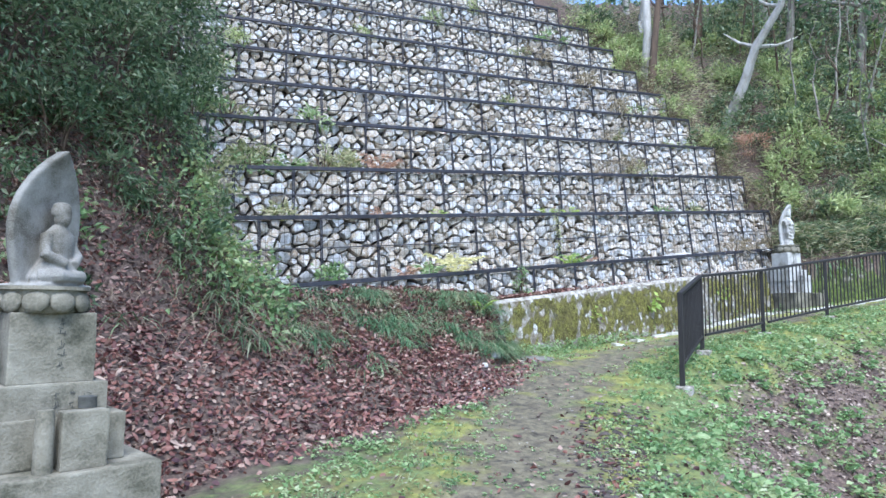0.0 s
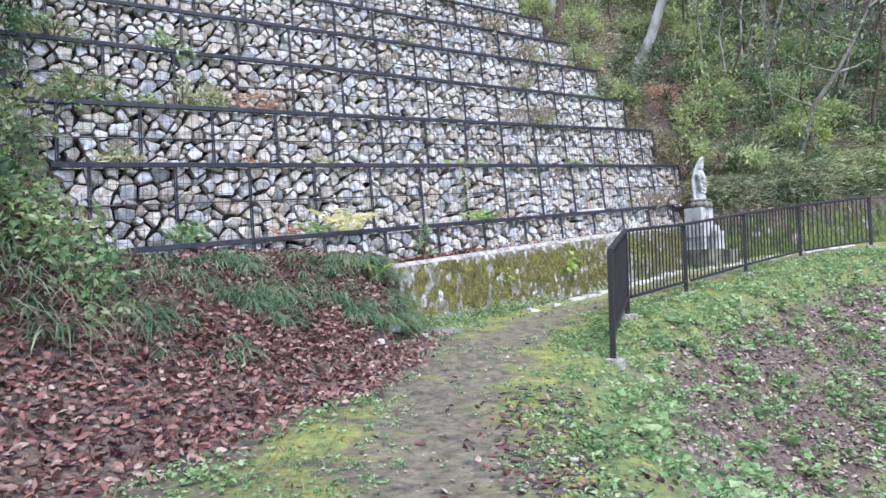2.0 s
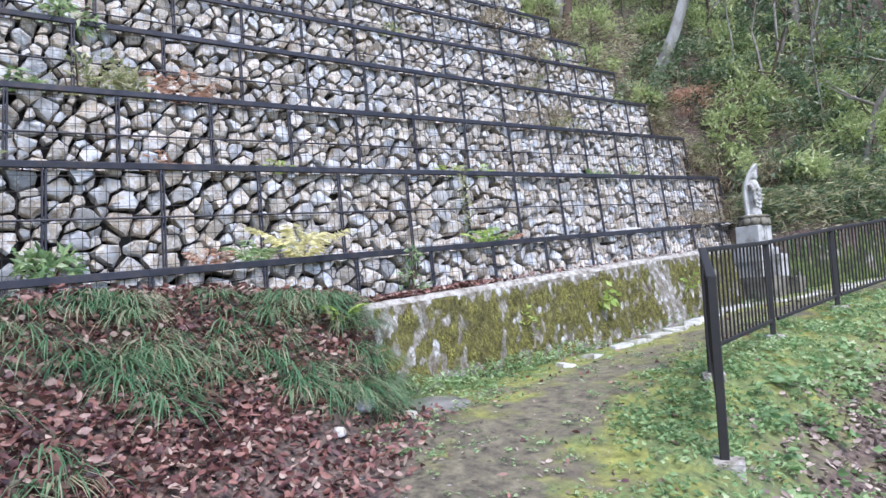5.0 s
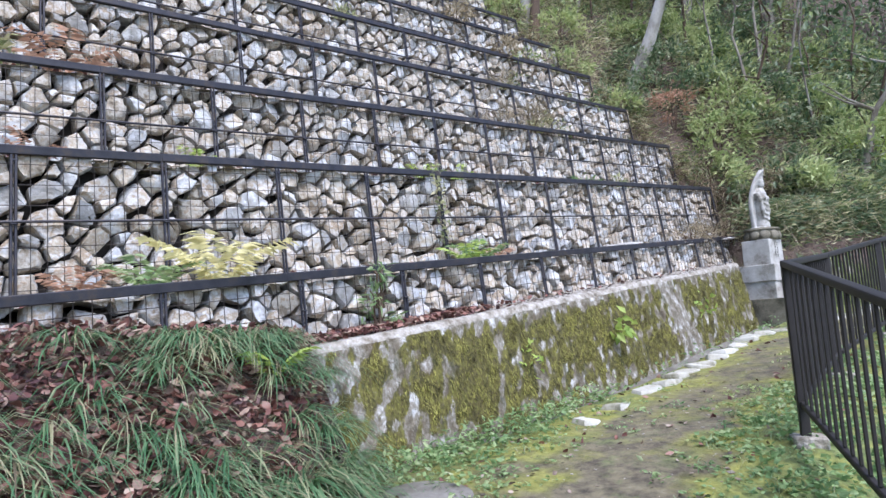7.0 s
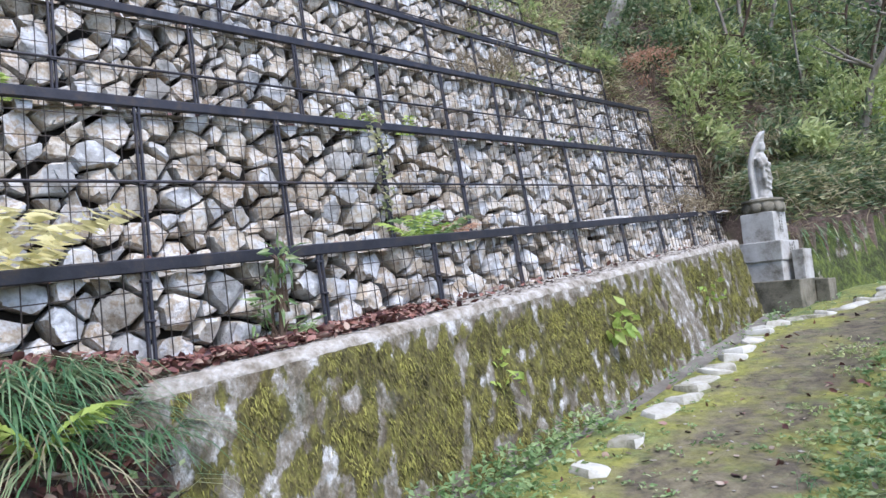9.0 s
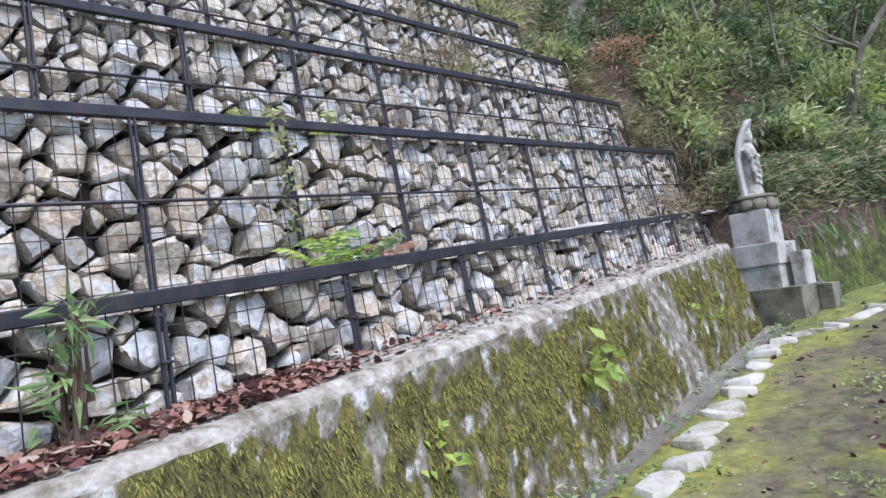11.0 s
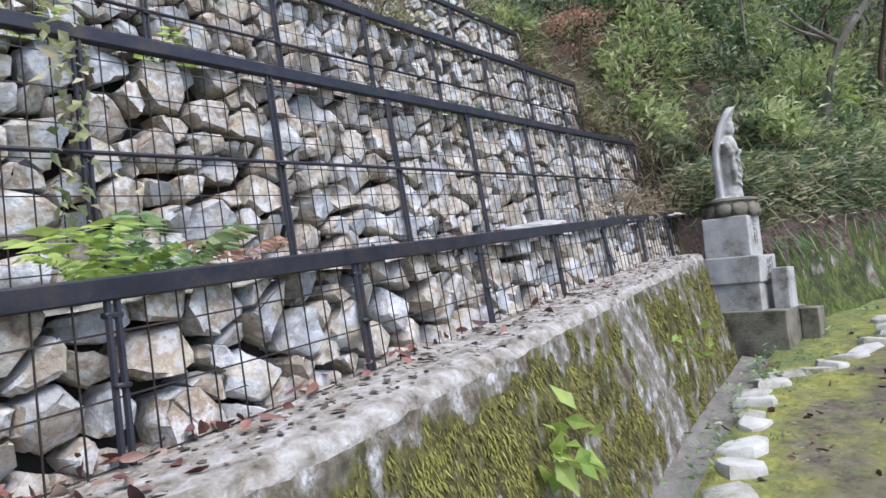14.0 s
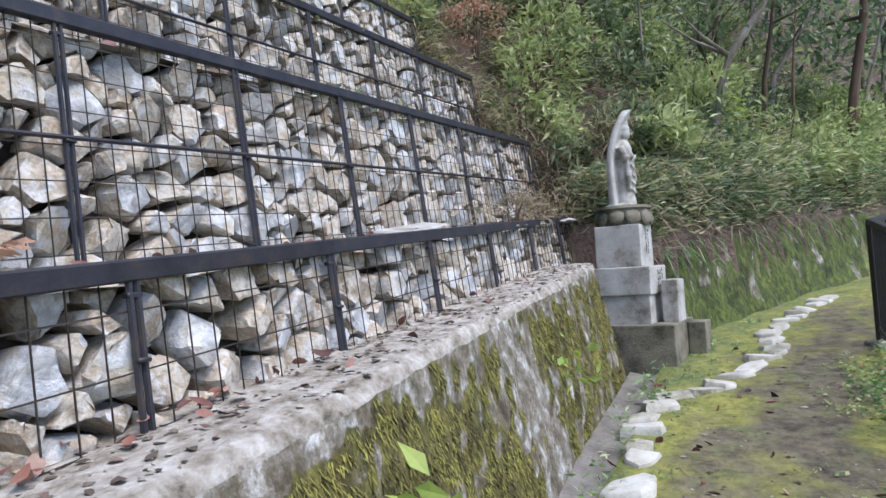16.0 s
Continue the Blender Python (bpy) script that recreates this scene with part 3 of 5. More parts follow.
M_MOSSWALL = moss_wall_material("mossy_concrete", [(0.028, 0.024, 0.01), (0.075, 0.068, 0.02), (0.14, 0.132, 0.03), (0.24, 0.23, 0.05)])
M_FARWALL = moss_wall_material("mossy_stone_wall", [(0.014, 0.02, 0.006), (0.045, 0.062, 0.012), (0.09, 0.12, 0.02), (0.17, 0.2, 0.038)])

stained(M_FARWALL, 3.5, (0.38, 0.38, 0.33), 0.48, 0.62)
stained(M_MOSSWALL, 5, (0.6, 0.54, 0.46), 0.5, 0.64)


def low_wall():
    """Battered face, worn lip and a flat ledge behind it."""
    wall = thing("wall_low", (0, 0, 0), "low battered concrete wall thick with yellow-green moss", "wall", kind="structure")
    xs = np.arange(6.05, 14.0, 0.045)
    rise = 24
    prof = [(8.5 + 0.245 * i / rise, 0.95 * i / rise) for i in range(rise + 1)] + [(8.765, 0.985), (8.79, 0.998), (8.82, 1.0), (8.87, 1.0), (8.92, 1.0), (8.97, 1.0), (9.02, 1.0), (9.08, 1.0), (9.14, 1.0), (9.2, 1.0), (9.42, 1.0)]
    vs, fs = [], []
    for x in xs:
        top, bot = LOW_TOP(x), along(x, 8.45)[0] - 0.2
        for j, (y, u) in enumerate(prof):
            z = bot + (top - bot) * u
            e = 0.02 * noise.noise((x * 2.2, z * 2.2, 1)) + 0.016 * noise.noise((x * 9, z * 9 + y, 2)) + 0.012 * noise.noise((x * 21, z * 21, 7))
            f = 0.012 * noise.noise((x * 6, y * 6, 3)) + 0.008 * noise.noise((x * 17, y * 17, 4))
            vs.append((x, y + (e if j <= rise + 2 else 0), z + (0.35 * e if j <= rise else f)))
    n = len(prof)
    for i in range(len(xs) - 1):
        for j in range(n - 1):
            fs.append((i * n + j, (i + 1) * n + j, (i + 1) * n + j + 1, i * n + j + 1))
    fs.append(tuple(range(n))[::-1] + ())
    fs.append(tuple((len(xs) - 1) * n + j for j in range(n)))
    me = mesh_from("face", vs, fs, [M_MOSSWALL, M_CONC], True)
    for p in me.polygons:
        if p.index < (len(xs) - 1) * (n - 1) and p.index % (n - 1) >= rise:
            p.material_index = 1
    hold(new("face", me), wall)
    growth(me, 1)
    tufts = []
    rnd = random.Random(12)
    while len(tufts) < 42000:
        i = rnd.randrange((len(xs) - 1) * (n - 1))
        if i % (n - 1) >= rise:
            continue
        p = me.polygons[i]
        if moss_at(*p.center) + rnd.uniform(-0.14, 0.14) > 0.62:
            a, b, c, d = (Vector(vs[q]) for q in p.vertices)
            u, w = rnd.random(), rnd.random()
            tufts.append(a.lerp(b, u).lerp(d.lerp(c, u), w))
    wall.matrix_basis = pose(9.5, 8.78, 0, 0, 0, 1.5) @ pose(-9.5, -8.78, 0)
    return np.array([tuple(wall.matrix_basis @ t) for t in tufts])


def moss_at(x, y, z):
    up = (z - along(x, 8.45)[0]) / 0.95
    lean = x - 0.3 * z
    v = 0.62 + 0.22 * noise.noise((x * 1.1, 0, z * 1.6 + 4)) + 0.5 * noise.noise((lean * 5.2, 5, z * 3.4)) + 0.6 * noise.noise((lean * 12, 9, z * 8))
    bare = max(0, 1 - abs(x - 11.55 + 0.35 * (z - 1.7)) / 0.3) * smooth(0.95, 0.7, up) + max(0, 1 - math.hypot(x - 7.0, 1.4 * (z - 0.85)) / 0.4) * 0.3
    return v - 0.9 * bare - 0.5 * smooth(0.82, 0.97, up) - 0.12 * smooth(0.2, 0.0, up) - 0.25 * smooth(6.7, 6.2, x)


def growth(me, k):
    a = me.attributes.new("moss", "FLOAT", "POINT")
    a.data.foreach_set("value", [moss_at(*v.co) for v in me.vertices])


MOSS_TUFTS = low_wall()


def far_wall():
    wall = thing("wall_far", (0, 0, 0), "mossy stone retaining wall along the bend of the path", "wall", kind="structure")
    xs = np.arange(14.95, 24, 0.06)
    vs, fs = [], []
    us = [i / 20 for i in range(21)] + [1.0]
    for x in xs:
        f = wall_foot(x)
        z0 = along(x, f)[0] - 0.15
        for j, u in enumerate(us):
            e = 0.06 * noise.noise((x * 2.4, u * 3, 5)) + 0.035 * noise.noise((x * 7, u * 8, 6))
            off = 0.3 * u + (0.35 if j == 21 else 0)
            vs.append((x + off * 0.35, f + off + e, z0 + 1.12 * u + e * 0.6))
    n = len(us)
    for i in range(len(xs) - 1):
        for j in range(n - 1):
            fs.append((i * n + j, (i + 1) * n + j, (i + 1) * n + j + 1, i * n + j + 1))
    me = mesh_from("face", vs, fs, M_FARWALL, True)
    a = me.attributes.new("moss", "FLOAT", "POINT")
    a.data.foreach_set("value", [0.76 + 0.35 * noise.noise((v.co.x * 1.3, v.co.y, v.co.z * 1.4)) + 0.7 * noise.noise((v.co.x * 6, v.co.y * 6, v.co.z * 2.6)) for v in me.vertices])
    hold(new("face", me), wall)


far_wall()


# ---------------------------------------------------------------- fence
def fence():
    posts = [(6.87, 5.53), (8.46, 6.43), (10.5, 6.74), (12.5, 6.73), (14.66, 6.65), (16.4, 5.95)]
    tops = [1.6, 1.92, 2.1, 2.36, 2.62, 2.82]
    f = thing("fence", (0, 0, 0), "dark brown steel baluster fence beside the path", "fence")
    for (x, y), zt in zip(posts, tops):
        bm = bmesh.new()
        z0 = land(x, y) - 0.05
        box(bm, 0.06, 0.06, zt - z0, None, 0.006)
        part("post", bm, M_FENCE, f, m=pose(x, y, z0, 0, 0, 27))
        bm = bmesh.new()
        box(bm, 0.2, 0.2, 0.14, None, 0.012)
        part("footing", bm, M_CONC, f, "pale concrete footing block", m=pose(x + 0.02, y - 0.01, z0 - 0.05, 0, 0, 27))
    bal = None
    for (a, za), (b, zb) in zip(zip(posts, tops), zip(posts[1:], tops[1:])):
        A, B = Vector((*a, za)), Vector((*b, zb))
        d = B - A
        yaw = math.atan2(d.y, d.x)
        tilt = math.atan2(d.z, math.hypot(d.x, d.y))
        m = Matrix.Translation(A) @ Matrix.Rotation(yaw, 4, "Z") @ Matrix.Rotation(-tilt, 4, "Y")
        bm = bmesh.new()
        box(bm, d.length + 0.06, 0.062, 0.045, m @ Matrix.Translation((d.length / 2, 0, -0.03)), 0.012, seg=2)
        part("top_rail", bm, M_FENCE, f)
        bm = bmesh.new()
        box(bm, d.length - 0.05, 0.035, 0.04, m @ Matrix.Translation((d.length / 2, 0, -0.93)), 0.006)
        part("bottom_rail", bm, M_FENCE, f)
        n = round(math.hypot(d.x, d.y) / 0.118)
        if bal is None:
            bm = bmesh.new()
            box(bm, 0.018, 0.018, 0.88, None, 0.003)
            me = bpy.data.meshes.new("baluster")
            bm.to_mesh(me)
            bm.free()
            me.materials.append(M_FENCE)
            bal = me
        for i in range(1, n):
            p = A + d * (i / n)
            hold(new("baluster", bal), f).matrix_basis = pose(p.x, p.y, p.z - 0.9, 0, 0, math.degrees(yaw))


fence()


# ---------------------------------------------------------------- statues and their pedestals
def loft(bm, rings):
    """Joins rings of equal length into a skin with closed ends."""
    vr = [[bm.verts.new(p) for p in r] for r in rings]
    n = len(vr[0])
    for a, b in zip(vr, vr[1:]):
        for k in range(n):
            bm.faces.new((a[k], a[(k + 1) % n], b[(k + 1) % n], b[k]))
    bm.faces.new(vr[0][::-1])
    bm.faces.new(vr[-1])


def blob(bm, c, r, sub=2, m=None):
    bmesh.ops.create_icosphere(bm, subdivisions=sub, radius=1, matrix=(m or Matrix()) @ Matrix.Translation(c) @ Matrix.Diagonal((*r, 1)))


def halo(bm, width, height, thick, hook, point=0.5):
    """Boat-shaped slab behind the figure; its tip bends forward (towards -y)."""
    rings = []
    for i in range(15):
        u = i / 14
        w = width / 2 * (0.78 + 0.3 * math.sin(min(u / 0.45, 1) * math.pi / 2)) * (1 if u < 0.45 else max(0.03, math.cos((u - 0.45) / 0.55 * math.pi / 2) ** point))
        fwd = -hook * max(0, (u - 0.35) / 0.65) ** 2
        ring = []
        for k in range(16):
            a = 2 * math.pi * k / 16
            cx, cy = math.cos(a), math.sin(a)
            ring.append((w * math.copysign(abs(cx) ** 0.7, cx), fwd + thick / 2 * math.copysign(abs(cy) ** 0.6, cy) + 0.25 * w * cx * cx * -0.4, u * height))
        rings.append(ring)
    loft(bm, rings)


def fuse(ob, size):
    """One worn carved skin out of overlapping solids."""
    r = ob.modifiers.new("carved", "REMESH")
    r.mode, r.voxel_size, r.use_smooth_shade = "VOXEL", size, True
    s = ob.modifiers.new("worn", "SMOOTH")
    s.factor, s.iterations = 0.5, 2


def standing_statue(at, yaw):
    bm = bmesh.new()
    halo(bm, 0.36, 0.96, 0.09, 0.17, 0.6)
    # robe, shoulders, head with a tall crown, joined hands
    prof = [(0.0, 0.115, 0.09), (0.05, 0.12, 0.095), (0.14, 0.10, 0.08), (0.34, 0.105, 0.082), (0.5, 0.118, 0.088), (0.58, 0.12, 0.08), (0.64, 0.075, 0.06), (0.665, 0.042, 0.045)]
    loft(bm, [[(rx * math.cos(2 * math.pi * k / 18), -0.11 + ry * math.sin(2 * math.pi * k / 18), z) for k in range(18)] for z, rx, ry in prof])
    blob(bm, (0, -0.13, 0.725), (0.055, 0.06, 0.072))
    loft(bm, [[(r * math.cos(2 * math.pi * k / 14), -0.125 + r * math.sin(2 * math.pi * k / 14), z) for k in range(14)] for z, r in ((0.76, 0.058), (0.79, 0.062), (0.795, 0.05), (0.83, 0.052), (0.84, 0.035), (0.86, 0.015))])
    for s in (-1, 1):
        tube(bm, [(0.115 * s, -0.11, 0.58), (0.125 * s, -0.15, 0.47), (0.03 * s, -0.2, 0.5)], [0.04, 0.04, 0.032], 8)
        tube(bm, [(0.1 * s, -0.16, 0.46), (0.1 * s, -0.17, 0.3), (0.085 * s, -0.16, 0.16)], [0.03, 0.035, 0.015], 8)
    for i in range(4):
        tube(bm, [(-0.08, -0.185, 0.42 - 0.08 * i), (0, -0.205, 0.38 - 0.08 * i), (0.08, -0.185, 0.42 - 0.08 * i)], [0.008, 0.011, 0.008], 6)
    box(bm, 0.3, 0.26, 0.04, Matrix.Translation((0, -0.06, -0.01)), 0.012)
    ob = part("standing_statue", bm, M_GRANITE)
    fuse(ob, 0.011)
    ob.matrix_basis = at @ pose(0, 0, 0, 0, 0, yaw)
    return tagged(ob, "pale weathered stone statue standing before a boat-shaped halo", "statue")


def seated_statue(at, yaw):
    bm = bmesh.new()
    halo(bm, 0.5, 0.81, 0.09, 0.12, 0.75)
    loft(bm, [[(rx * math.cos(2 * math.pi * k / 18), -0.12 + ry * math.sin(2 * math.pi * k / 18), z) for k in range(18)] for z, rx, ry in
              [(0.0, 0.15, 0.10), (0.05, 0.165, 0.115), (0.1, 0.13, 0.09), (0.16, 0.095, 0.07), (0.26, 0.105, 0.07), (0.31, 0.1, 0.06), (0.345, 0.05, 0.045), (0.36, 0.035, 0.04)]])
    blob(bm, (0, -0.14, 0.405), (0.048, 0.05, 0.06))
    loft(bm, [[(r * math.cos(2 * math.pi * k / 14), -0.13 + r * math.sin(2 * math.pi * k / 14), z) for k in range(14)] for z, r in ((0.42, 0.055), (0.45, 0.056), (0.49, 0.044), (0.5, 0.02))])
    for s in (-1, 1):
        tube(bm, [(0.09 * s, -0.12, 0.3), (0.125 * s, -0.15, 0.18), (0.03 * s, -0.21, 0.13)], [0.036, 0.036, 0.028], 8)
        tube(bm, [(0.15 * s, -0.13, 0.05), (0.08 * s, -0.21, 0.06), (-0.04 * s, -0.22, 0.055)], [0.045, 0.042, 0.03], 8)
    box(bm, 0.4, 0.3, 0.03, Matrix.Translation((0, -0.06, -0.015)), 0.01)
    ob = part("seated_statue", bm, M_OLDSTONE_PALE)
    fuse(ob, 0.008)
    ob.matrix_basis = at @ pose(0, 0, 0, 0, 0, yaw)
    return tagged(ob, "grey weathered stone statue seated before a pointed halo", "statue")


def lotus_base(at, r, h, material):
    t = thing("lotus_base", at, "round carved stone base ringed with lotus petals", "base", "lotus bases")
    bm = bmesh.new()
    loft(bm, [[(q * math.cos(2 * math.pi * k / 24), q * math.sin(2 * math.pi * k / 24), z) for k in range(24)] for z, q in
              ((0, 0.8 * r), (0.12 * h, 0.86 * r), (0.5 * h, 0.9 * r), (0.84 * h, 0.93 * r), (0.86 * h, 1.0 * r), (h, 0.98 * r))])
    part("drum", bm, material, t, smooth=True)
    first = None
    for i in range(10):
        if first is None:
            bm = bmesh.new()
            blob(bm, (0, 0, 0), (0.3 * r, 0.12 * r, 0.42 * h), 2)
            first = part("petal", bm, material, t, smooth=True)
            me = first.data
            ob = first
        else:
            ob = hold(new("petal", me), t)
        a = 360 * i / 10 + 12
        ob.matrix_basis = pose(0, 0, 0, 0, 0, a) @ pose(0, -0.9 * r, 0.42 * h, -8, 0, 0)
    return t


def slab(name, t, size, at, material, yaw=0, label="", wear=0.012):
    bm = bmesh.new()
    box(bm, *size, None, wear, seg=2)
    bmesh.ops.subdivide_edges(bm, edges=[e for e in bm.edges if e.calc_length() > 0.15], cuts=3, use_grid_fill=True)
    s = sum(size) * 3 + at[0]
    for v in bm.verts:
        n = noise.noise_vector((v.co.x * 5 + s, v.co.y * 5, v.co.z * 5 + s))
        v.co += n * 0.006
    return part(name, bm, material, t, label, m=pose(*at, 0, 0, yaw))


def carving(parent, x, y, z0, z1, cols, yaw=0, seed=0):
    """Worn characters, as short cut strokes."""
    rnd = random.Random(seed)
    bm = bmesh.new()
    for c in range(cols):
        z = z1
        while z > z0:
            for q in range(4):
                w, h = (rnd.uniform(0.015, 0.03), 0.0035) if q % 2 else (0.0035, rnd.uniform(0.015, 0.028))
                box(bm, w, 0.004, h, pose(x + (c - (cols - 1) / 2) * 0.075 + rnd.uniform(-0.012, 0.012), y, z + rnd.uniform(-0.02, 0.02), 0, rnd.uniform(-20, 20), 0))
            z -= 0.06
    return tagged(part("inscription", bm, M_INK, parent, "dark worn engraved strokes"), kind="stuff")


M_OLDSTONE_PALE = mat("weathered_grey_stone", [(0.4, (0.045, 0.04, 0.028)), (0.52, (0.11, 0.1, 0.078)), (0.63, (0.2, 0.19, 0.165)), (0.72, (0.25, 0.24, 0.215)), (0.88, (0.34, 0.33, 0.3))], 3.6, 0.9, 0.3, 130, detail=8)


def pedestal_near():
    """The weathered pedestal at the foot of the leafy bank."""
    t = thing("stone_pedestal", pose(-0.03, 4.46, 0.0, 0, 0, 14), "stepped weathered stone pedestal among fallen leaves", "pedestal", "pedestals")
    slab("block", t, (1.02, 0.9, 0.5), (0.02, 0.0, -0.02), M_OLDSTONE)
    slab("block", t, (0.78, 0.6, 0.27), (0.0, 0.06, 0.48), M_OLDSTONE)
    slab("block", t, (0.58, 0.54, 0.2), (0.0, 0.06, 0.735), M_OLDSTONE)
    b = slab("block", t, (0.44, 0.44, 0.4), (0.0, 0.04, 0.93), M_OLDSTONE)
    slab("offering_slab", t, (0.24, 0.12, 0.32), (0.13, -0.33, 0.475), M_OLDSTONE, 0, "upright slab before the pedestal")
    bm = bmesh.new()
    tube(bm, [(0, 0, 0), (0, 0, 0.3), (0, 0, 0.335)], [0.05, 0.048, 0.04], 14)
    part("flower_holder", bm, M_OLDSTONE, t, "round stone flower holder", m=pose(-0.06, -0.34, 0.475), smooth=True)
    bm = bmesh.new()
    tube(bm, [(0, 0, 0), (0, 0, 0.06), (0, 0, 0.065)], [0.05, 0.05, 0.03], 12)
    part("cup", bm, M_INK, t, "dark round cup", m=pose(0.17, -0.25, 0.795), smooth=True)
    carving(t, 0.04, -0.181, 1.0, 1.26, 1, seed=3)
    carving(t, 0.1, -0.212, 0.79, 0.86, 3, seed=4)
    lotus_base(pose(-0.05, 4.44, 1.325, 0, 0, 14), 0.235, 0.155, M_OLDSTONE)
    seated_statue(pose(-0.09, 4.5, 1.48), 50)


def pedestal_far():
    t = thing("stone_pedestal", pose(14.56, 8.68, 0, 0, -1.0, -6), "stepped pale granite pedestal at the end of the low wall", "pedestal", "pedestals")
    slab("block", t, (0.86, 0.82, 0.48), (0.02, -0.09, 1.34), M_OLDSTONE)
    slab("block", t, (0.62, 0.6, 0.28), (0.02, 0.02, 1.81), M_GRANITE)
    slab("block", t, (0.62, 0.6, 0.26), (0.0, 0.0, 2.085), M_GRANITE)
    slab("block", t, (0.43, 0.43, 0.4), (0.0, 0.0, 2.34), M_GRANITE)
    slab("offering_slab", t, (0.3, 0.14, 0.4), (0.02, -0.42, 1.81), M_GRANITE, 0, "upright pale slab before the pedestal")
    slab("block", t, (0.28, 0.16, 0.46), (0.24, -0.585, 1.34), M_OLDSTONE)
    carving(t, 0.0, -0.222, 2.42, 2.66, 2, seed=7)
    carving(t, 0.05, -0.306, 2.14, 2.28, 3, seed=8)
    lotus_base(pose(14.56, 8.68, 2.735, 0, 0, 0), 0.27, 0.19, M_OLDSTONE)
    standing_statue(pose(14.58, 8.75, 2.92), -4)


pedestal_near()
pedestal_far()


# ---------------------------------------------------------------- kerb stones, drain, lid and loose stones
def rock(name, size, at, material, seed, yaw=0):
    rnd = random.Random(seed)
    bm = bmesh.new()
    bmesh.ops.create_icosphere(bm, subdivisions=2, radius=0.5)
    for v in bm.verts:
        n = 1 + 0.35 * noise.noise((v.co * 2.1) + Vector((seed * 3.1, seed, 0)))
        v.co = Vector((v.co.x * size[0] * n, v.co.y * size[1] * n, max(-0.3, min(0.26, v.co.z * n)) * size[2]))
    ob = part(name, bm, material, m=pose(*at, 0, 0, yaw), smooth=True)
    return ob


M_KERB = mat("limewashed_stone", [(0.3, (0.1, 0.1, 0.055)), (0.44, (0.25, 0.24, 0.18)), (0.62, (0.38, 0.37, 0.32)), (0.85, (0.5, 0.5, 0.46))], 6, 0.9, 0.5, 50, vary=0.3)
KERB = [(8.3, 8.1), (9.4, 8.2), (11.5, 8.32), (12.6, 8.38), (13.2, 8.36), (13.42, 8.0), (13.95, 7.78), (14.5, 7.56), (15.3, 7.6), (16.2, 7.35), (17.8, 6.8)]


def flat_stone(size, at, seed, yaw):
    """A flat broken kerb stone with worn upper edges."""
    rnd = random.Random(seed)
    n = rnd.choice((7, 8, 9))
    out = []
    for i in range(n):
        a = 2 * math.pi * (i + rnd.uniform(-0.25, 0.25)) / n
        c, s, q = math.cos(a), math.sin(a), rnd.uniform(0.78, 1.1)
        out.append((q * size[0] / 2 * math.copysign(abs(c) ** 0.6, c), q * size[1] / 2 * math.copysign(abs(s) ** 0.6, s)))
    tilt = (rnd.uniform(-0.1, 0.1), rnd.uniform(-0.12, 0.12))
    bm = bmesh.new()
    loft(bm, [[(x * q, y * q, size[2] * u + (tilt[0] * x + tilt[1] * y if u > 0.5 else 0) + rnd.uniform(-0.006, 0.006)) for x, y in out] for u, q in ((0, 1.03), (0.75, 1.0), (0.94, 0.9), (1.0, 0.62))])
    return part("stone", bm, M_KERB, m=pose(*at, 0, 0, yaw), smooth=True)


def kerb():
    k = thing("kerb", (0, 0, 0), "line of pale broken kerb stones beside the drain", "kerb", kind="structure")
    rnd = random.Random(5)
    i = 0
    for a, b in zip(KERB, KERB[1:]):
        L = math.hypot(b[0] - a[0], b[1] - a[1])
        s = rnd.uniform(0.05, 0.15)
        while s < L:
            ln = rnd.uniform(0.2, 0.42)
            x, y = a[0] + (b[0] - a[0]) * s / L, a[1] + (b[1] - a[1]) * s / L
            z = land(x, y - 0.05) + 0.012
            ob = flat_stone((ln * 1.05, rnd.uniform(0.2, 0.32), 0.11), (x, y + rnd.uniform(-0.03, 0.02) - 0.09, z - 0.092 - 0.02 * smooth(9.4, 8.4, x)), 40 + i, math.degrees(math.atan2(b[1] - a[1], b[0] - a[0])) + rnd.uniform(-10, 10))
            hold(ob, k)
            s += ln * (0.92 if a[0] > 8.5 else 1.3)
            i += 1
    # the drain's concrete bed
    vs, fs = [], []
    for j, x in enumerate(np.arange(7.6, 14.1, 0.2)):
        for y in (8.3, 8.42, 8.5, 8.62):
            vs.append((x, y, along(x, 8.3)[0] - 0.05 + 0.012 * noise.noise((x * 4, y * 9, 0)) + (0.02 if y in (8.3, 8.62) else 0)))
        if j:
            o = 4 * j
            fs += [(o - 4 + q, o + q, o + q + 1, o - 3 + q) for q in range(3)]
    tagged(new("drain", mesh_from("drain", vs, fs, M_WET, True)), "damp dark concrete drain at the foot of the wall", "drain", kind="structure")


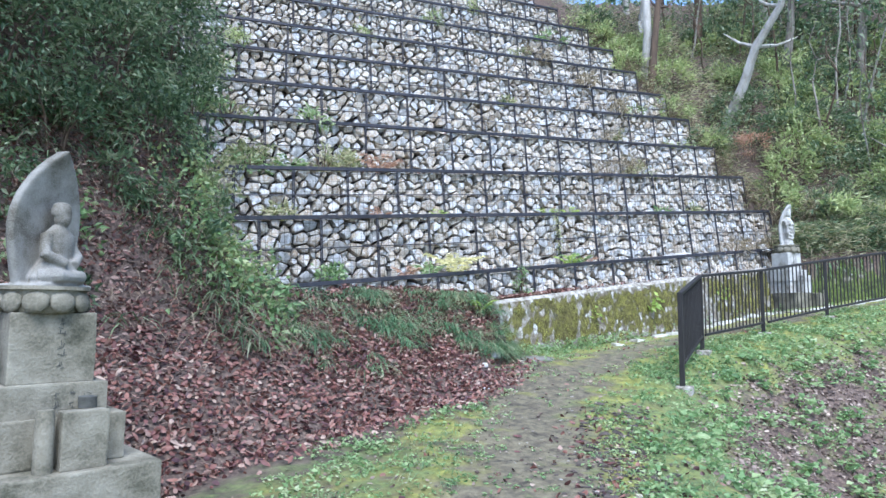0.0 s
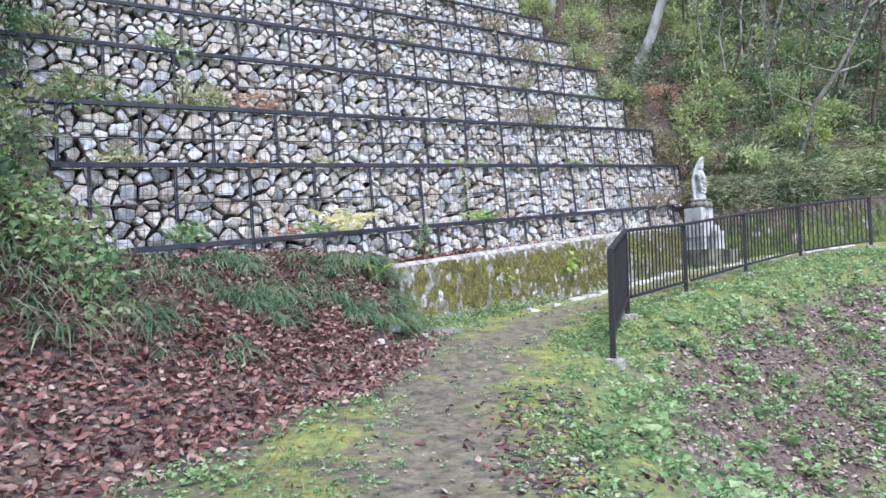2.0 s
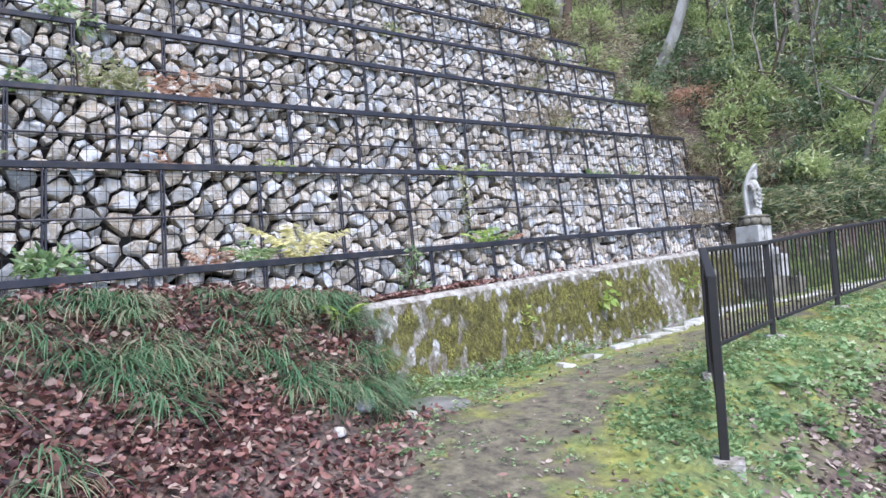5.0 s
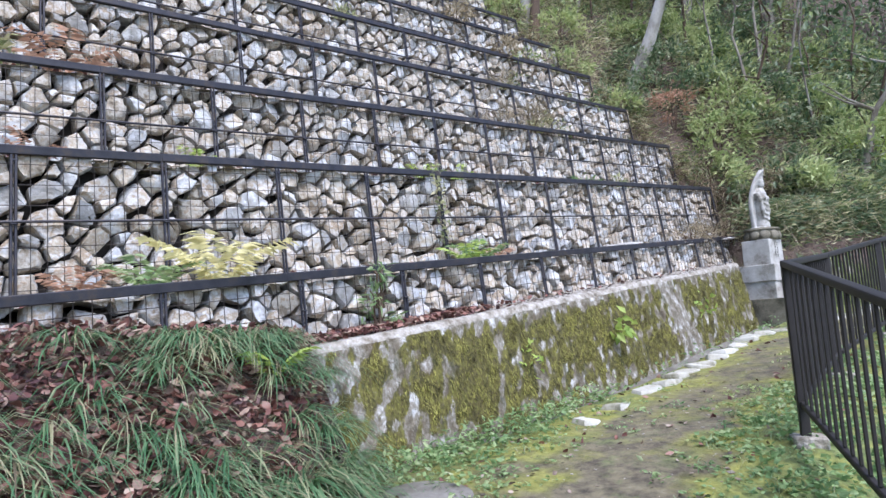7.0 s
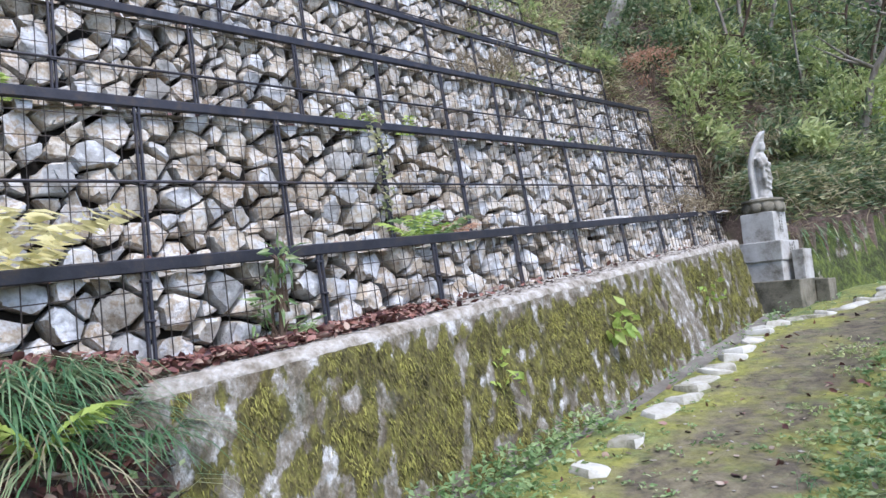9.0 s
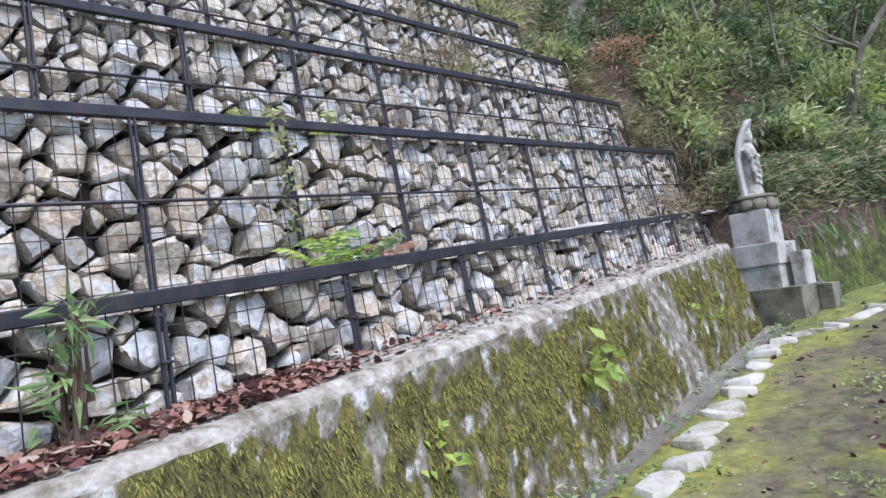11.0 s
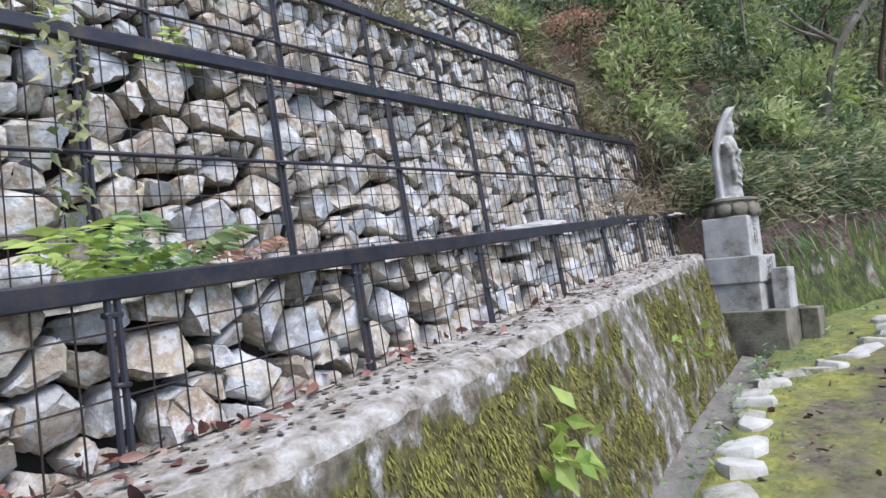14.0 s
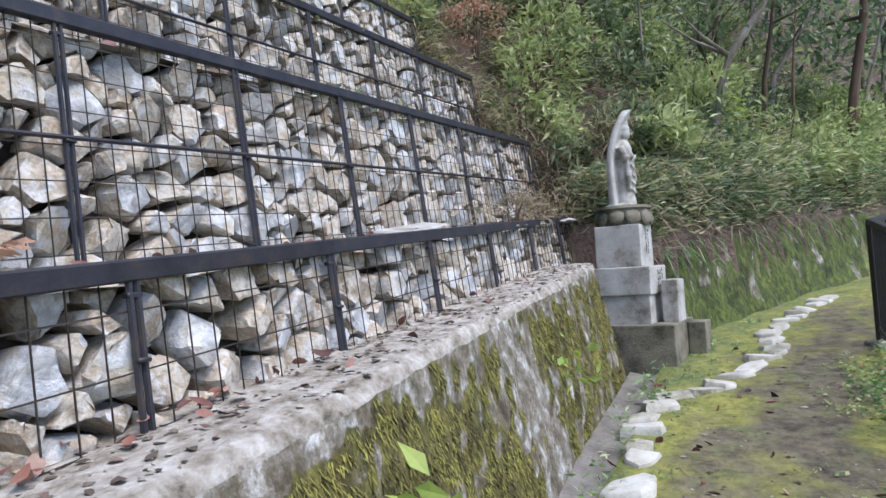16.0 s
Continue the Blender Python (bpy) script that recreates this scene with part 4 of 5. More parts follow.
M_WET = mat("damp_concrete", [(0.3, (0.05, 0.045, 0.035)), (0.55, (0.13, 0.12, 0.1)), (0.8, (0.2, 0.19, 0.17))], 5, 0.7, 0.4, 40)
kerb()
bm = bmesh.new()
loft(bm, [[(q * math.cos(2 * math.pi * k / 24), q * math.sin(2 * math.pi * k / 24), z) for k in range(24)] for z, q in ((-0.1, 0.27), (0.0, 0.28), (0.03, 0.275), (0.04, 0.24))])
tagged(part("concrete_lid", bm, M_WET, m=pose(6.42, 7.86, land(6.42, 7.86) - 0.01, 4, -3, 0), smooth=True), "round worn concrete lid set in the ground", "lid")
for i, (x, y, s) in enumerate([(5.62, 7.85, 0.2), (5.2, 7.5, 0.12), (6.0, 7.72, 0.14), (3.9, 6.3, 0.1), (4.6, 6.6, 0.09), (2.6, 3.4, 0.07), (3.5, 3.2, 0.06), (4.3, 4.0, 0.06)]):
    tagged(rock("stone", (s, s * 0.8, s * 0.9), (x, y, land(x, y) + 0.18 * s), M_STONE, 70 + i, 40 * i), "small loose grey stone on the ground", "stone", "loose stones")


# ---------------------------------------------------------------- plants
RNG = np.random.default_rng(7)


def unit(v):
    return v / np.maximum(np.linalg.norm(v, axis=1, keepdims=True), 1e-9)


def leaf_mesh(name, P, D, length, width, material, fold=0.25, up=1.2):
    """Folded leaves at P along D (both n x 3), joined into one mesh."""
    n = len(P)
    L = (length * RNG.uniform(0.6, 1.35, n))[:, None]
    W = (width * RNG.uniform(0.7, 1.3, n))[:, None]
    D = unit(D)
    S = unit(np.cross(D, unit(RNG.normal(size=(n, 3)) + np.array([0, 0, up]))))
    N = np.cross(S, D)
    V = np.empty((n, 6, 3))
    V[:, 0] = P
    V[:, 1] = P + D * L * 0.4 + S * W * 0.5 + N * W * fold
    V[:, 2] = P + D * L * 0.45
    V[:, 3] = P + D * L * 0.4 - S * W * 0.5 + N * W * fold
    V[:, 4] = P + D * L * 0.75 + S * W * 0.3 + N * (W * fold * 0.4 - 0.05 * L)
    V[:, 5] = P + D * L - N * L * 0.12
    base = np.arange(n)[:, None] * 6
    F = np.concatenate([base + np.array([[0, 2, 1]]), base + np.array([[0, 3, 2]]), base + np.array([[1, 2, 5]]), base + np.array([[2, 3, 5]])])
    me = bpy.data.meshes.new(name)
    me.from_pydata(V.reshape(-1, 3), [], F)
    me.materials.append(material)
    return me


def curled_mesh(name, P, D, length, width, material, flat=1.5):
    """Dead leaves: oval, cupped and curled along their length."""
    n = len(P)
    L = (length * RNG.uniform(0.55, 1.3, n))[:, None]
    W = (width * RNG.uniform(0.6, 1.25, n))[:, None]
    D = unit(D)
    S = unit(np.cross(D, unit(RNG.normal(size=(n, 3)) + np.array([0, 0, flat]))))
    N = np.cross(S, D)
    cup, curl = RNG.uniform(-0.15, 0.5, (n, 1)), RNG.uniform(-0.45, 0.6, (n, 1))
    shape = ((0.0, 0.0), (0.18, 0.34), (0.48, 0.5), (0.8, 0.3), (1.0, 0.0), (0.8, -0.3), (0.48, -0.5), (0.18, -0.34), (0.5, 0.0))
    V = np.empty((n, 9, 3))
    for i, (u, w) in enumerate(shape):
        V[:, i] = P + D * L * (u - 0.5) + S * W * (w + RNG.uniform(-0.06, 0.06, (n, 1))) + N * (W * cup * abs(w) * 1.4 + L * curl * (u - 0.5) ** 2)
    base = np.arange(n)[:, None] * 9
    F = np.concatenate([base + np.array([[8, i, (i + 1) % 8]]) for i in range(8)])
    me = bpy.data.meshes.new(name)
    me.from_pydata(V.reshape(-1, 3), [], F)
    me.materials.append(material)
    me.polygons.foreach_set("use_smooth", [True] * len(me.polygons))
    return me


def blade_mesh(name, P, D, length, width, material, droop=0.5):
    """Arching grass blades."""
    n = len(P)
    L = (length * RNG.uniform(0.5, 1.3, n))[:, None]
    W = (width * RNG.uniform(0.7, 1.3, n))[:, None]
    D = unit(D)
    out = unit(D * np.array([1, 1, 0]) + RNG.normal(scale=0.05, size=(n, 3)) * np.array([1, 1, 0]))
    S = np.stack([-out[:, 1], out[:, 0], np.zeros(n)], 1)
    V = np.empty((n, 7, 3))
    for i, u in enumerate((0.0, 0.4, 0.75)):
        c = P + D * L * u + out * L * droop * 0.5 * u * u - np.array([0, 0, 1]) * L * droop * u ** 2.2
        w = W * (0.6, 1.0, 0.7)[i] * 0.5
        V[:, 2 * i], V[:, 2 * i + 1] = c - S * w, c + S * w
    V[:, 6] = P + D * L + out * L * droop * 0.5 - np.array([0, 0, 1]) * L * droop * 1.05
    b = np.arange(n)[:, None] * 7
    F4 = np.concatenate([b + np.array([[0, 1, 3, 2]]), b + np.array([[2, 3, 5, 4]])]).tolist()
    F3 = (b + np.array([[4, 5, 6]])).tolist()
    me = bpy.data.meshes.new(name)
    me.from_pydata(V.reshape(-1, 3), [], F4 + F3)
    me.materials.append(material)
    me.polygons.foreach_set("use_smooth", [True] * len(me.polygons))
    return me


def stuff(name, me, label, category):
    return tagged(new(name, me), label, category, kind="stuff")


def on_land(x, y, up=0.0):
    return np.array([[a, b, land(a, b) + up] for a, b in zip(x, y)])


M_DULL_LITTER = mat("dull_fallen_leaf", [(0.1, (0.05, 0.034, 0.028)), (0.35, (0.12, 0.085, 0.068)), (0.6, (0.2, 0.15, 0.12)), (0.95, (0.36, 0.29, 0.23))], 2.0, 0.6, 0, vary=0.75)
M_FLAKE = mat("rotten_leaf", [(0.2, (0.03, 0.024, 0.02)), (0.6, (0.09, 0.066, 0.052)), (0.95, (0.2, 0.12, 0.1))], 4, 0.8, 0, vary=0.6)


def fallen_leaves():
    """Litter on the bank, the slope, the path edge, the treads and the ledge."""
    P = []
    while len(P) < 27000:
        x, y = RNG.uniform(-3, 6.3), RNG.uniform(3.5, 9.3)
        c = cover(x, y)
        if along(x, y)[1] < 0 and RNG.random() < c[3] ** 1.5 * (1.0 if x < 4.6 else 0.7) and (y < 9.3):
            P.append((x, y, land(x, y) + RNG.uniform(0.0, 0.06)))
    S = []
    for _ in range(60000):
        x, y = RNG.uniform(3, 15), RNG.uniform(-1, 6.8)
        c = cover(x, y)
        if along(x, y)[1] > 0.8 and RNG.random() < c[3] * 0.9:
            S.append((x, y, land(x, y) + RNG.uniform(0.0, 0.03)))
    S = np.array(S)
    stuff("slope_leaves", curled_mesh("slope_leaves", S, RNG.normal(size=S.shape) * np.array([1, 1, 0.3]), 0.065, 0.042, M_DULL_LITTER), "dull brown fallen leaves on the slope below the path", "leaves")
    for _ in range(900):
        x, y = RNG.uniform(1, 15), RNG.uniform(0, 8.4)
        if abs(along(x, y)[1]) < 1.3:
            P.append((x, y, land(x, y) + 0.008))
    Q = []
    for _ in range(3800):
        x = 6.2 + 1.95 * RNG.random() ** 1.05 if RNG.random() < 0.93 else 6.2 + RNG.exponential(2)
        if x < 13.8:
            y = 9.22 - RNG.exponential(0.09 + 0.17 * smooth(8.6, 7.4, x))
            if y > 8.8:
                Q.append((x, y, LOW_TOP(x) + RNG.uniform(0.005, 0.045)))
    Q = np.array(Q)
    stuff("ledge_leaves", curled_mesh("ledge_leaves", Q, RNG.normal(size=Q.shape) * np.array([1, 1, 0.3]), 0.07, 0.038, M_LITTER), "brown leaf litter on the ledge of the low wall", "leaves")
    F = []
    for _ in range(170):
        x = RNG.uniform(7.0, 13.9)
        F.append((x, 8.84 + 0.36 * RNG.random() ** 0.8, LOW_TOP(x) + 0.008))
    F = np.array(F)
    stuff("ledge_flakes", curled_mesh("ledge_flakes", F, RNG.normal(size=F.shape) * np.array([1, 1, 0.05]), 0.05, 0.03, M_FLAKE, 8), "dark rotten leaf scraps on the ledge", "leaves")
    for _ in range(260):
        u = RNG.random()
        x, y = 2.9 + 2.2 * u + RNG.normal(0, 0.3), 2.7 + 2.3 * u + RNG.normal(0, 0.3)
        P.append((x, y, land(x, y) + 0.01))
    for _ in range(7000):
        x = 2.4 + 3.9 * RNG.random() ** 0.7
        y = interp(x, TOE) + RNG.uniform(0.5, 2.6)
        if y < 9.1:
            P.append((x, y, land(x, y) + RNG.uniform(0.01, 0.1)))
    for k in range(4):
        for _ in range(240):
            x = RNG.uniform(ROW_X0[k], ROW_X1[k])
            P.append((x, ROW_Y[k] + RNG.uniform(0.05, 0.7), rail_z(k, x) + RNG.uniform(-0.02, 0.04)))
    P = np.array(P)
    D = RNG.normal(size=P.shape) * np.array([1, 1, 0.5])
    stuff("fallen_leaves", curled_mesh("fallen_leaves", P, D, 0.07, 0.037, M_LITTER, 0.9), "red-brown fallen leaves lying thick on the bank", "leaves")


def bank_grass():
    P, D = [], []
    dry_p, dry_d = [], []
    for _ in range(480):
        x = 2.2 + 4.15 * RNG.random() ** 0.75
        y = interp(x, TOE) + RNG.uniform(0.7 - 0.5 * smooth(4.8, 5.8, x), 3.0 - 1.5 * smooth(4.8, 6, x))
        if y > 9.15 or (x < 5 and y < interp(x, TOE) + 1.2 and RNG.random() < 0.75):
            continue
        if noise.noise((x * 1.9, y * 1.9, 31)) < -0.05 - 0.15 * smooth(4.6, 5.8, x):
            continue
        for _ in range(int(RNG.uniform(6, 58))):
            a = RNG.uniform(0, 2 * math.pi)
            lean = RNG.uniform(0.15, 0.9)
            dry = RNG.random() < 0.1
            (dry_p if dry else P).append((x + 0.06 * math.cos(a), y + 0.06 * math.sin(a), land(x, y) - 0.01))
            (dry_d if dry else D).append((lean * math.cos(a), lean * math.sin(a) - 0.25, 1))
    stuff("withered_grass", blade_mesh("withered_grass", np.array(dry_p), np.array(dry_d), 0.3, 0.008, M_LEAF_DRY, 0.9), "withered straw blades among the bank grass", "grass")
    stuff("bank_grass", blade_mesh("bank_grass", np.array(P), np.array(D), 0.34, 0.0085, M_GRASS, 0.95), "arching tufts of dark green grass on the bank", "grass")
    P, D = [], []
    for _ in range(2600):
        x, y = RNG.uniform(1.5, 15), RNG.uniform(0, 8.5)
        s = along(x, y)[1]
        if (0.5 < s < 1.6 or (-1.5 < s < -0.5 and cover(x, y)[3] < 0.4)) and RNG.random() < 0.6:
            for _ in range(14):
                a = RNG.uniform(0, 2 * math.pi)
                P.append((x + RNG.normal(0, 0.05), y + RNG.normal(0, 0.05), land(x, y) - 0.005))
                D.append((0.6 * math.cos(a), 0.6 * math.sin(a), 1))
    stuff("verge_grass", blade_mesh("verge_grass", np.array(P), np.array(D), 0.12, 0.005, M_GRASS, 0.7), "short bright grass beside the path", "grass")


def ground_weeds():
    P, D = [], []
    for _ in range(17500):
        x, y = RNG.uniform(1, 16), RNG.uniform(-2, 8.6)
        s = along(x, y)[1]
        if s > 0.2 and s < 6 or (-1.7 < s < -0.2 and cover(x, y)[3] < 0.5):
            near = abs(s) if x < 8 or s < 0 else s + 0.3 * smooth(8, 10, x)
            patch = 1.2 * noise.noise((x * 1.1, y * 1.1, 8)) + 0.6 * noise.noise((x * 3.3, y * 3.3, 18)) + 0.9 * smooth(0.2, 1.1, near) - 0.75 - 0.55 * smooth(1.4, 2.1, s) * (1 - smooth(3.2, 4.2, s))
            patch -= (0.6 if x < 7 else 0.7 * smooth(8.0, 9.0, x)) if s < 0 else 0.28 * (1 - smooth(1.1, 1.6, s)) * (1 - smooth(7, 8.5, x))
            if patch + RNG.uniform(-0.3, 0.5) < 0.0:
                continue
            for _ in range(9):
                a = RNG.uniform(0, 2 * math.pi)
                P.append((x + RNG.normal(0, 0.06), y + RNG.normal(0, 0.06), land(x, y) + RNG.uniform(0.005, 0.05)))
                D.append((math.cos(a), math.sin(a), RNG.uniform(0.0, 0.7)))
    P, D = np.array(P), np.array(D)
    verge = np.array([-0.3 < along(p[0], p[1])[1] + 0.3 * noise.noise((p[0] * 2, p[1] * 2, 5)) < (0.85 if p[0] < 6.5 else 0.5) for p in P])
    stuff("ground_weeds", leaf_mesh("ground_weeds", P[~verge], D[~verge], 0.05, 0.034, M_WEED, 0.15), "low green clover and weeds on the slope", "weeds")
    stuff("verge_weeds", leaf_mesh("verge_weeds", P[verge], D[verge], 0.036, 0.022, M_LEAF_LIGHT, 0.15), "low yellow-green clover beside the path", "weeds")
    P, D = [], []
    for _ in range(1000):
        x, y = RNG.uniform(4, 17), RNG.uniform(-1, 6.2)
        s = along(x, y)[1]
        if s < 1.5 or s > 6:
            continue
        z = land(x, y)
        for _ in range(10):
            a = RNG.uniform(0, 2 * math.pi)
            P.append((x + RNG.normal(0, 0.05), y + RNG.normal(0, 0.05), z + RNG.uniform(0.02, 0.15)))
            D.append((math.cos(a), math.sin(a), RNG.uniform(-0.1, 0.6)))
    stuff("broadleaf_weeds", leaf_mesh("broadleaf_weeds", np.array(P), np.array(D), 0.1, 0.062, M_WEED, 0.15), "broad-leaved green weeds on the slope", "weeds")
    # small rosettes and scraps strewn over the path and its leafy edge
    P, D, Q, E = [], [], [], []
    for _ in range(7200):
        x, y = RNG.uniform(0.8, 10), RNG.uniform(-0.5, 8.2)
        s = along(x, y)[1]
        edge = smooth(0.15, 0.7, abs(s - 0.1))
        if not -1.9 < s < 0.9 or (s < 0 and cover(x, y)[3] > 0.75) or RNG.random() > 0.15 + 0.85 * edge:
            continue
        if noise.noise((x * 2.3, y * 2.3, 12)) < -0.15:
            continue
        z = land(x, y)
        for _ in range(7):
            a = RNG.uniform(0, 2 * math.pi)
            P.append((x + RNG.normal(0, 0.025), y + RNG.normal(0, 0.025), z + RNG.uniform(0.004, 0.025)))
            D.append((math.cos(a), math.sin(a), RNG.uniform(0.0, 0.6)))
        if RNG.random() < 0.45:
            Q.append((x + RNG.normal(0, 0.2), y + RNG.normal(0, 0.2), 0))
            E.append((RNG.normal(), RNG.normal(), RNG.uniform(0, 0.3)))
    stuff("path_weeds", leaf_mesh("path_weeds", np.array(P), np.array(D), 0.036, 0.017, M_WEED, 0.15), "tiny green weeds strewn over the path", "weeds")
    Q = np.array([(a, b, land(a, b) + 0.012) for a, b, _ in Q])
    stuff("path_scraps", curled_mesh("path_scraps", Q, np.array(E), 0.045, 0.024, M_DULL_LITTER), "dull scraps of dead leaves on the path", "leaves")
    # at the foot of the low wall and on its face
    P, D = [], []
    for _ in range(640):
        x = RNG.uniform(6.0, 13.8)
        y = 8.47 - RNG.exponential(0.07 + 0.1 * smooth(8.9, 7.7, x))
        n = 5 if x < 9.0 else (3 if RNG.random() < 0.16 else 0)
        for _ in range(n):
            a = RNG.uniform(0, 2 * math.pi)
            P.append((x + RNG.normal(0, 0.05), y + RNG.normal(0, 0.03), land(x, y) + RNG.uniform(0.02, 0.16)))
            D.append((math.cos(a), math.sin(a) - 0.4, RNG.uniform(-0.1, 0.9)))
    stuff("wall_foot_weeds", leaf_mesh("wall_foot_weeds", np.array(P), np.array(D), 0.055, 0.022, M_WEED, 0.15), "small green weeds at the foot of the low wall", "weeds")


M_WEED = mat("weed_leaf", [(0.15, (0.07, 0.13, 0.055)), (0.5, (0.19, 0.31, 0.12)), (0.8, (0.34, 0.44, 0.2)), (0.97, (0.5, 0.54, 0.34))], 0.9, 0.45, 0, vary=0.5, thin=True)
fallen_leaves()
bank_grass()
ground_weeds()


def shrub(at, size, n, leaf, material, label, droop=0.0, name="shrub", category="shrub", stem=M_BARK_DARK, hollow=0.35):
    """Stems and a ragged crown of leaves in clumps."""
    t = thing(name, at, label, category, "shrubs")
    rx, ry, rz = size
    k = 4
    tips = []
    for i in range(k):
        a = 2 * math.pi * i / k + RNG.uniform(-0.4, 0.4)
        r = RNG.uniform(0.3, 0.85)
        tip = (rx * r * math.cos(a), ry * r * math.sin(a), rz * RNG.uniform(0.6, 0.98))
        tips.append(tip)
        bm = bmesh.new()
        tube(bm, [(0.03 * math.cos(a), 0.03 * math.sin(a), -0.25), (tip[0] * 0.4, tip[1] * 0.4, tip[2] * 0.55), tip], [0.014 + 0.006 * rz, 0.009 + 0.003 * rz, 0.003], 5)
        part("stem", bm, stem, t)
    m = max(6, n // 45)
    C = unit(RNG.normal(size=(m, 3)) + np.array([0, 0, 0.25])) * RNG.uniform(hollow, 1.0, (m, 1)) ** 0.6
    C = C * np.array([rx, ry, rz * 0.55]) + np.array([0, 0, rz * 0.5])
    idx = RNG.integers(0, m, n)
    P = C[idx] + RNG.normal(scale=0.13 * (rx + ry + rz) / 3 + 0.02, size=(n, 3))
    P[:, 2] = np.maximum(P[:, 2], 0.0)
    D = unit(P - np.array([0, 0, rz * 0.35])) + RNG.normal(scale=0.7, size=(n, 3)) + np.array([0, 0, -droop])
    hold(new("foliage", leaf_mesh("foliage", P, D, leaf[0], leaf[1], material)), t)
    return t


def left_thicket():
    """Bushes and overhanging branches that close the gabions' near end."""
    dark = "dense dark green bush on the steep bank"
    spots = [(0.5, 9.3, 0.85, 1.7), (1.25, 10.2, 0.8, 1.9), (0.3, 10.2, 1.3, 2.2), (-0.8, 8.9, 1.2, 2.0), (-1.2, 9.9, 1.6, 2.6), (0.5, 11.4, 1.4, 2.2),
             (0.4, 12.8, 1.5, 2.2), (1.0, 8.9, 0.55, 1.0), (-0.1, 8.5, 0.7, 1.0), (0.5, 8.3, 0.4, 0.6), (-0.5, 7.9, 0.45, 0.6), (1.2, 8.35, 0.35, 0.5), (1.6, 9.9, 0.5, 1.2), (-2.6, 8.8, 1.6, 2.8), (-3.6, 7.8, 1.4, 2.4), (-0.6, 14.2, 1.8, 2.6)]
    for i, (x, y, r, h) in enumerate(spots):
        shrub(pose(x, y, land(x, y) - 0.15, 0, 0, 30 * i), (r, r, h), int(1900 * r * h), (0.105, 0.038), M_LEAF_MID if i == 6 else M_LEAF_DARK, dark if i != 6 else "yellow-green leafy bush on the steep bank", 0.5)
    for i, (x, y, r, h) in enumerate([(1.75, 8.6, 0.35, 0.5), (1.35, 7.9, 0.3, 0.45), (1.75, 9.5, 0.45, 0.8), (0.2, 7.1, 0.22, 0.28), (1.7, 10.7, 0.5, 0.7), (1.6, 11.5, 0.5, 0.8)]):
        shrub(pose(x, y, land(x, y) if y < 9.5 else rail_z(1 if y < 11 else 2, x), 0, 0, 50 * i), (r, r, h), int(1100 * r * h + 60), (0.11, 0.055), M_LEAF_MID if i in (2, 4, 5) else M_LEAF_DARK, "leafy green shrub at the end of the gabions", 0.2)
    P, D = [], []
    for _ in range(1300):
        x, y = RNG.uniform(-3, 2.5), RNG.uniform(6.8, 9.6)
        if noise.noise((x * 1.5, y * 1.5, 1)) < 0.3 - 0.12 * (y - 6.6):
            continue
        for _ in range(3):
            P.append((x + RNG.normal(0, 0.05), y + RNG.normal(0, 0.05), land(x, y)))
            D.append((RNG.normal(0, 0.5), RNG.normal(-0.4, 0.4), 1))
    stuff("bank_brush", blade_mesh("bank_brush", np.array(P), np.array(D), 0.45, 0.02, M_LEAF_DARK, 0.9), "drooping dark bamboo grass on the bank", "grass")
    P, D = [], []
    for _ in range(7500):
        x, y = RNG.uniform(-3, 2.6), RNG.uniform(7.0, 9.6)
        if noise.noise((x * 1.6, y * 1.6, 7)) < 0.5 - 0.14 * (y - 6.5) - 0.35 * smooth(0.9, 1.8, x):
            continue
        P.append((x, y, land(x, y) + 0.55 * RNG.random() ** 2))
        D.append((RNG.normal(0, 0.7), RNG.normal(-0.6, 0.5), RNG.normal(-0.1, 0.5)))
    Q, E = [], []
    for _ in range(1600):
        x, y = RNG.normal(1.75, 0.4), RNG.uniform(7.6, 9.3)
        if x < 2.6 and noise.noise((x * 2, y * 2, 17)) > -0.1:
            Q.append((x, y, land(x, y) + 0.45 * RNG.random() ** 1.5))
            E.append((RNG.normal(0, 0.7), RNG.normal(-0.6, 0.5), RNG.normal(-0.1, 0.5)))
    stuff("yellowing_creeper", leaf_mesh("yellowing_creeper", np.array(Q), np.array(E), 0.085, 0.05, M_LEAF_LIGHT, 0.2), "yellow-green creeper beside the gabions", "creeper")
    stuff("creeper", leaf_mesh("creeper", np.array(P), np.array(D), 0.1, 0.06, M_WEED, 0.2), "green leafy creeper covering the steep bank", "creeper")


M_VINE = mat("withered_vine", [(0.2, (0.045, 0.03, 0.02)), (0.5, (0.12, 0.08, 0.055)), (0.85, (0.28, 0.21, 0.14))], 1.5, 0.8, 0, vary=0.7)
P, D = [], []
for _ in range(2200):
    x, y = RNG.uniform(-3, 2.6), RNG.uniform(6.7, 9.8)
    P.append((x, y, land(x, y) + RNG.uniform(0, 0.5)))
    D.append((RNG.normal(0.2, 0.6), RNG.normal(-0.6, 0.5), RNG.uniform(0, 0.8)))
stuff("dry_vines", blade_mesh("dry_vines", np.array(P), np.array(D), 0.32, 0.007, M_VINE, 0.9), "dry hanging vines and stalks on the bank", "vines")
left_thicket()


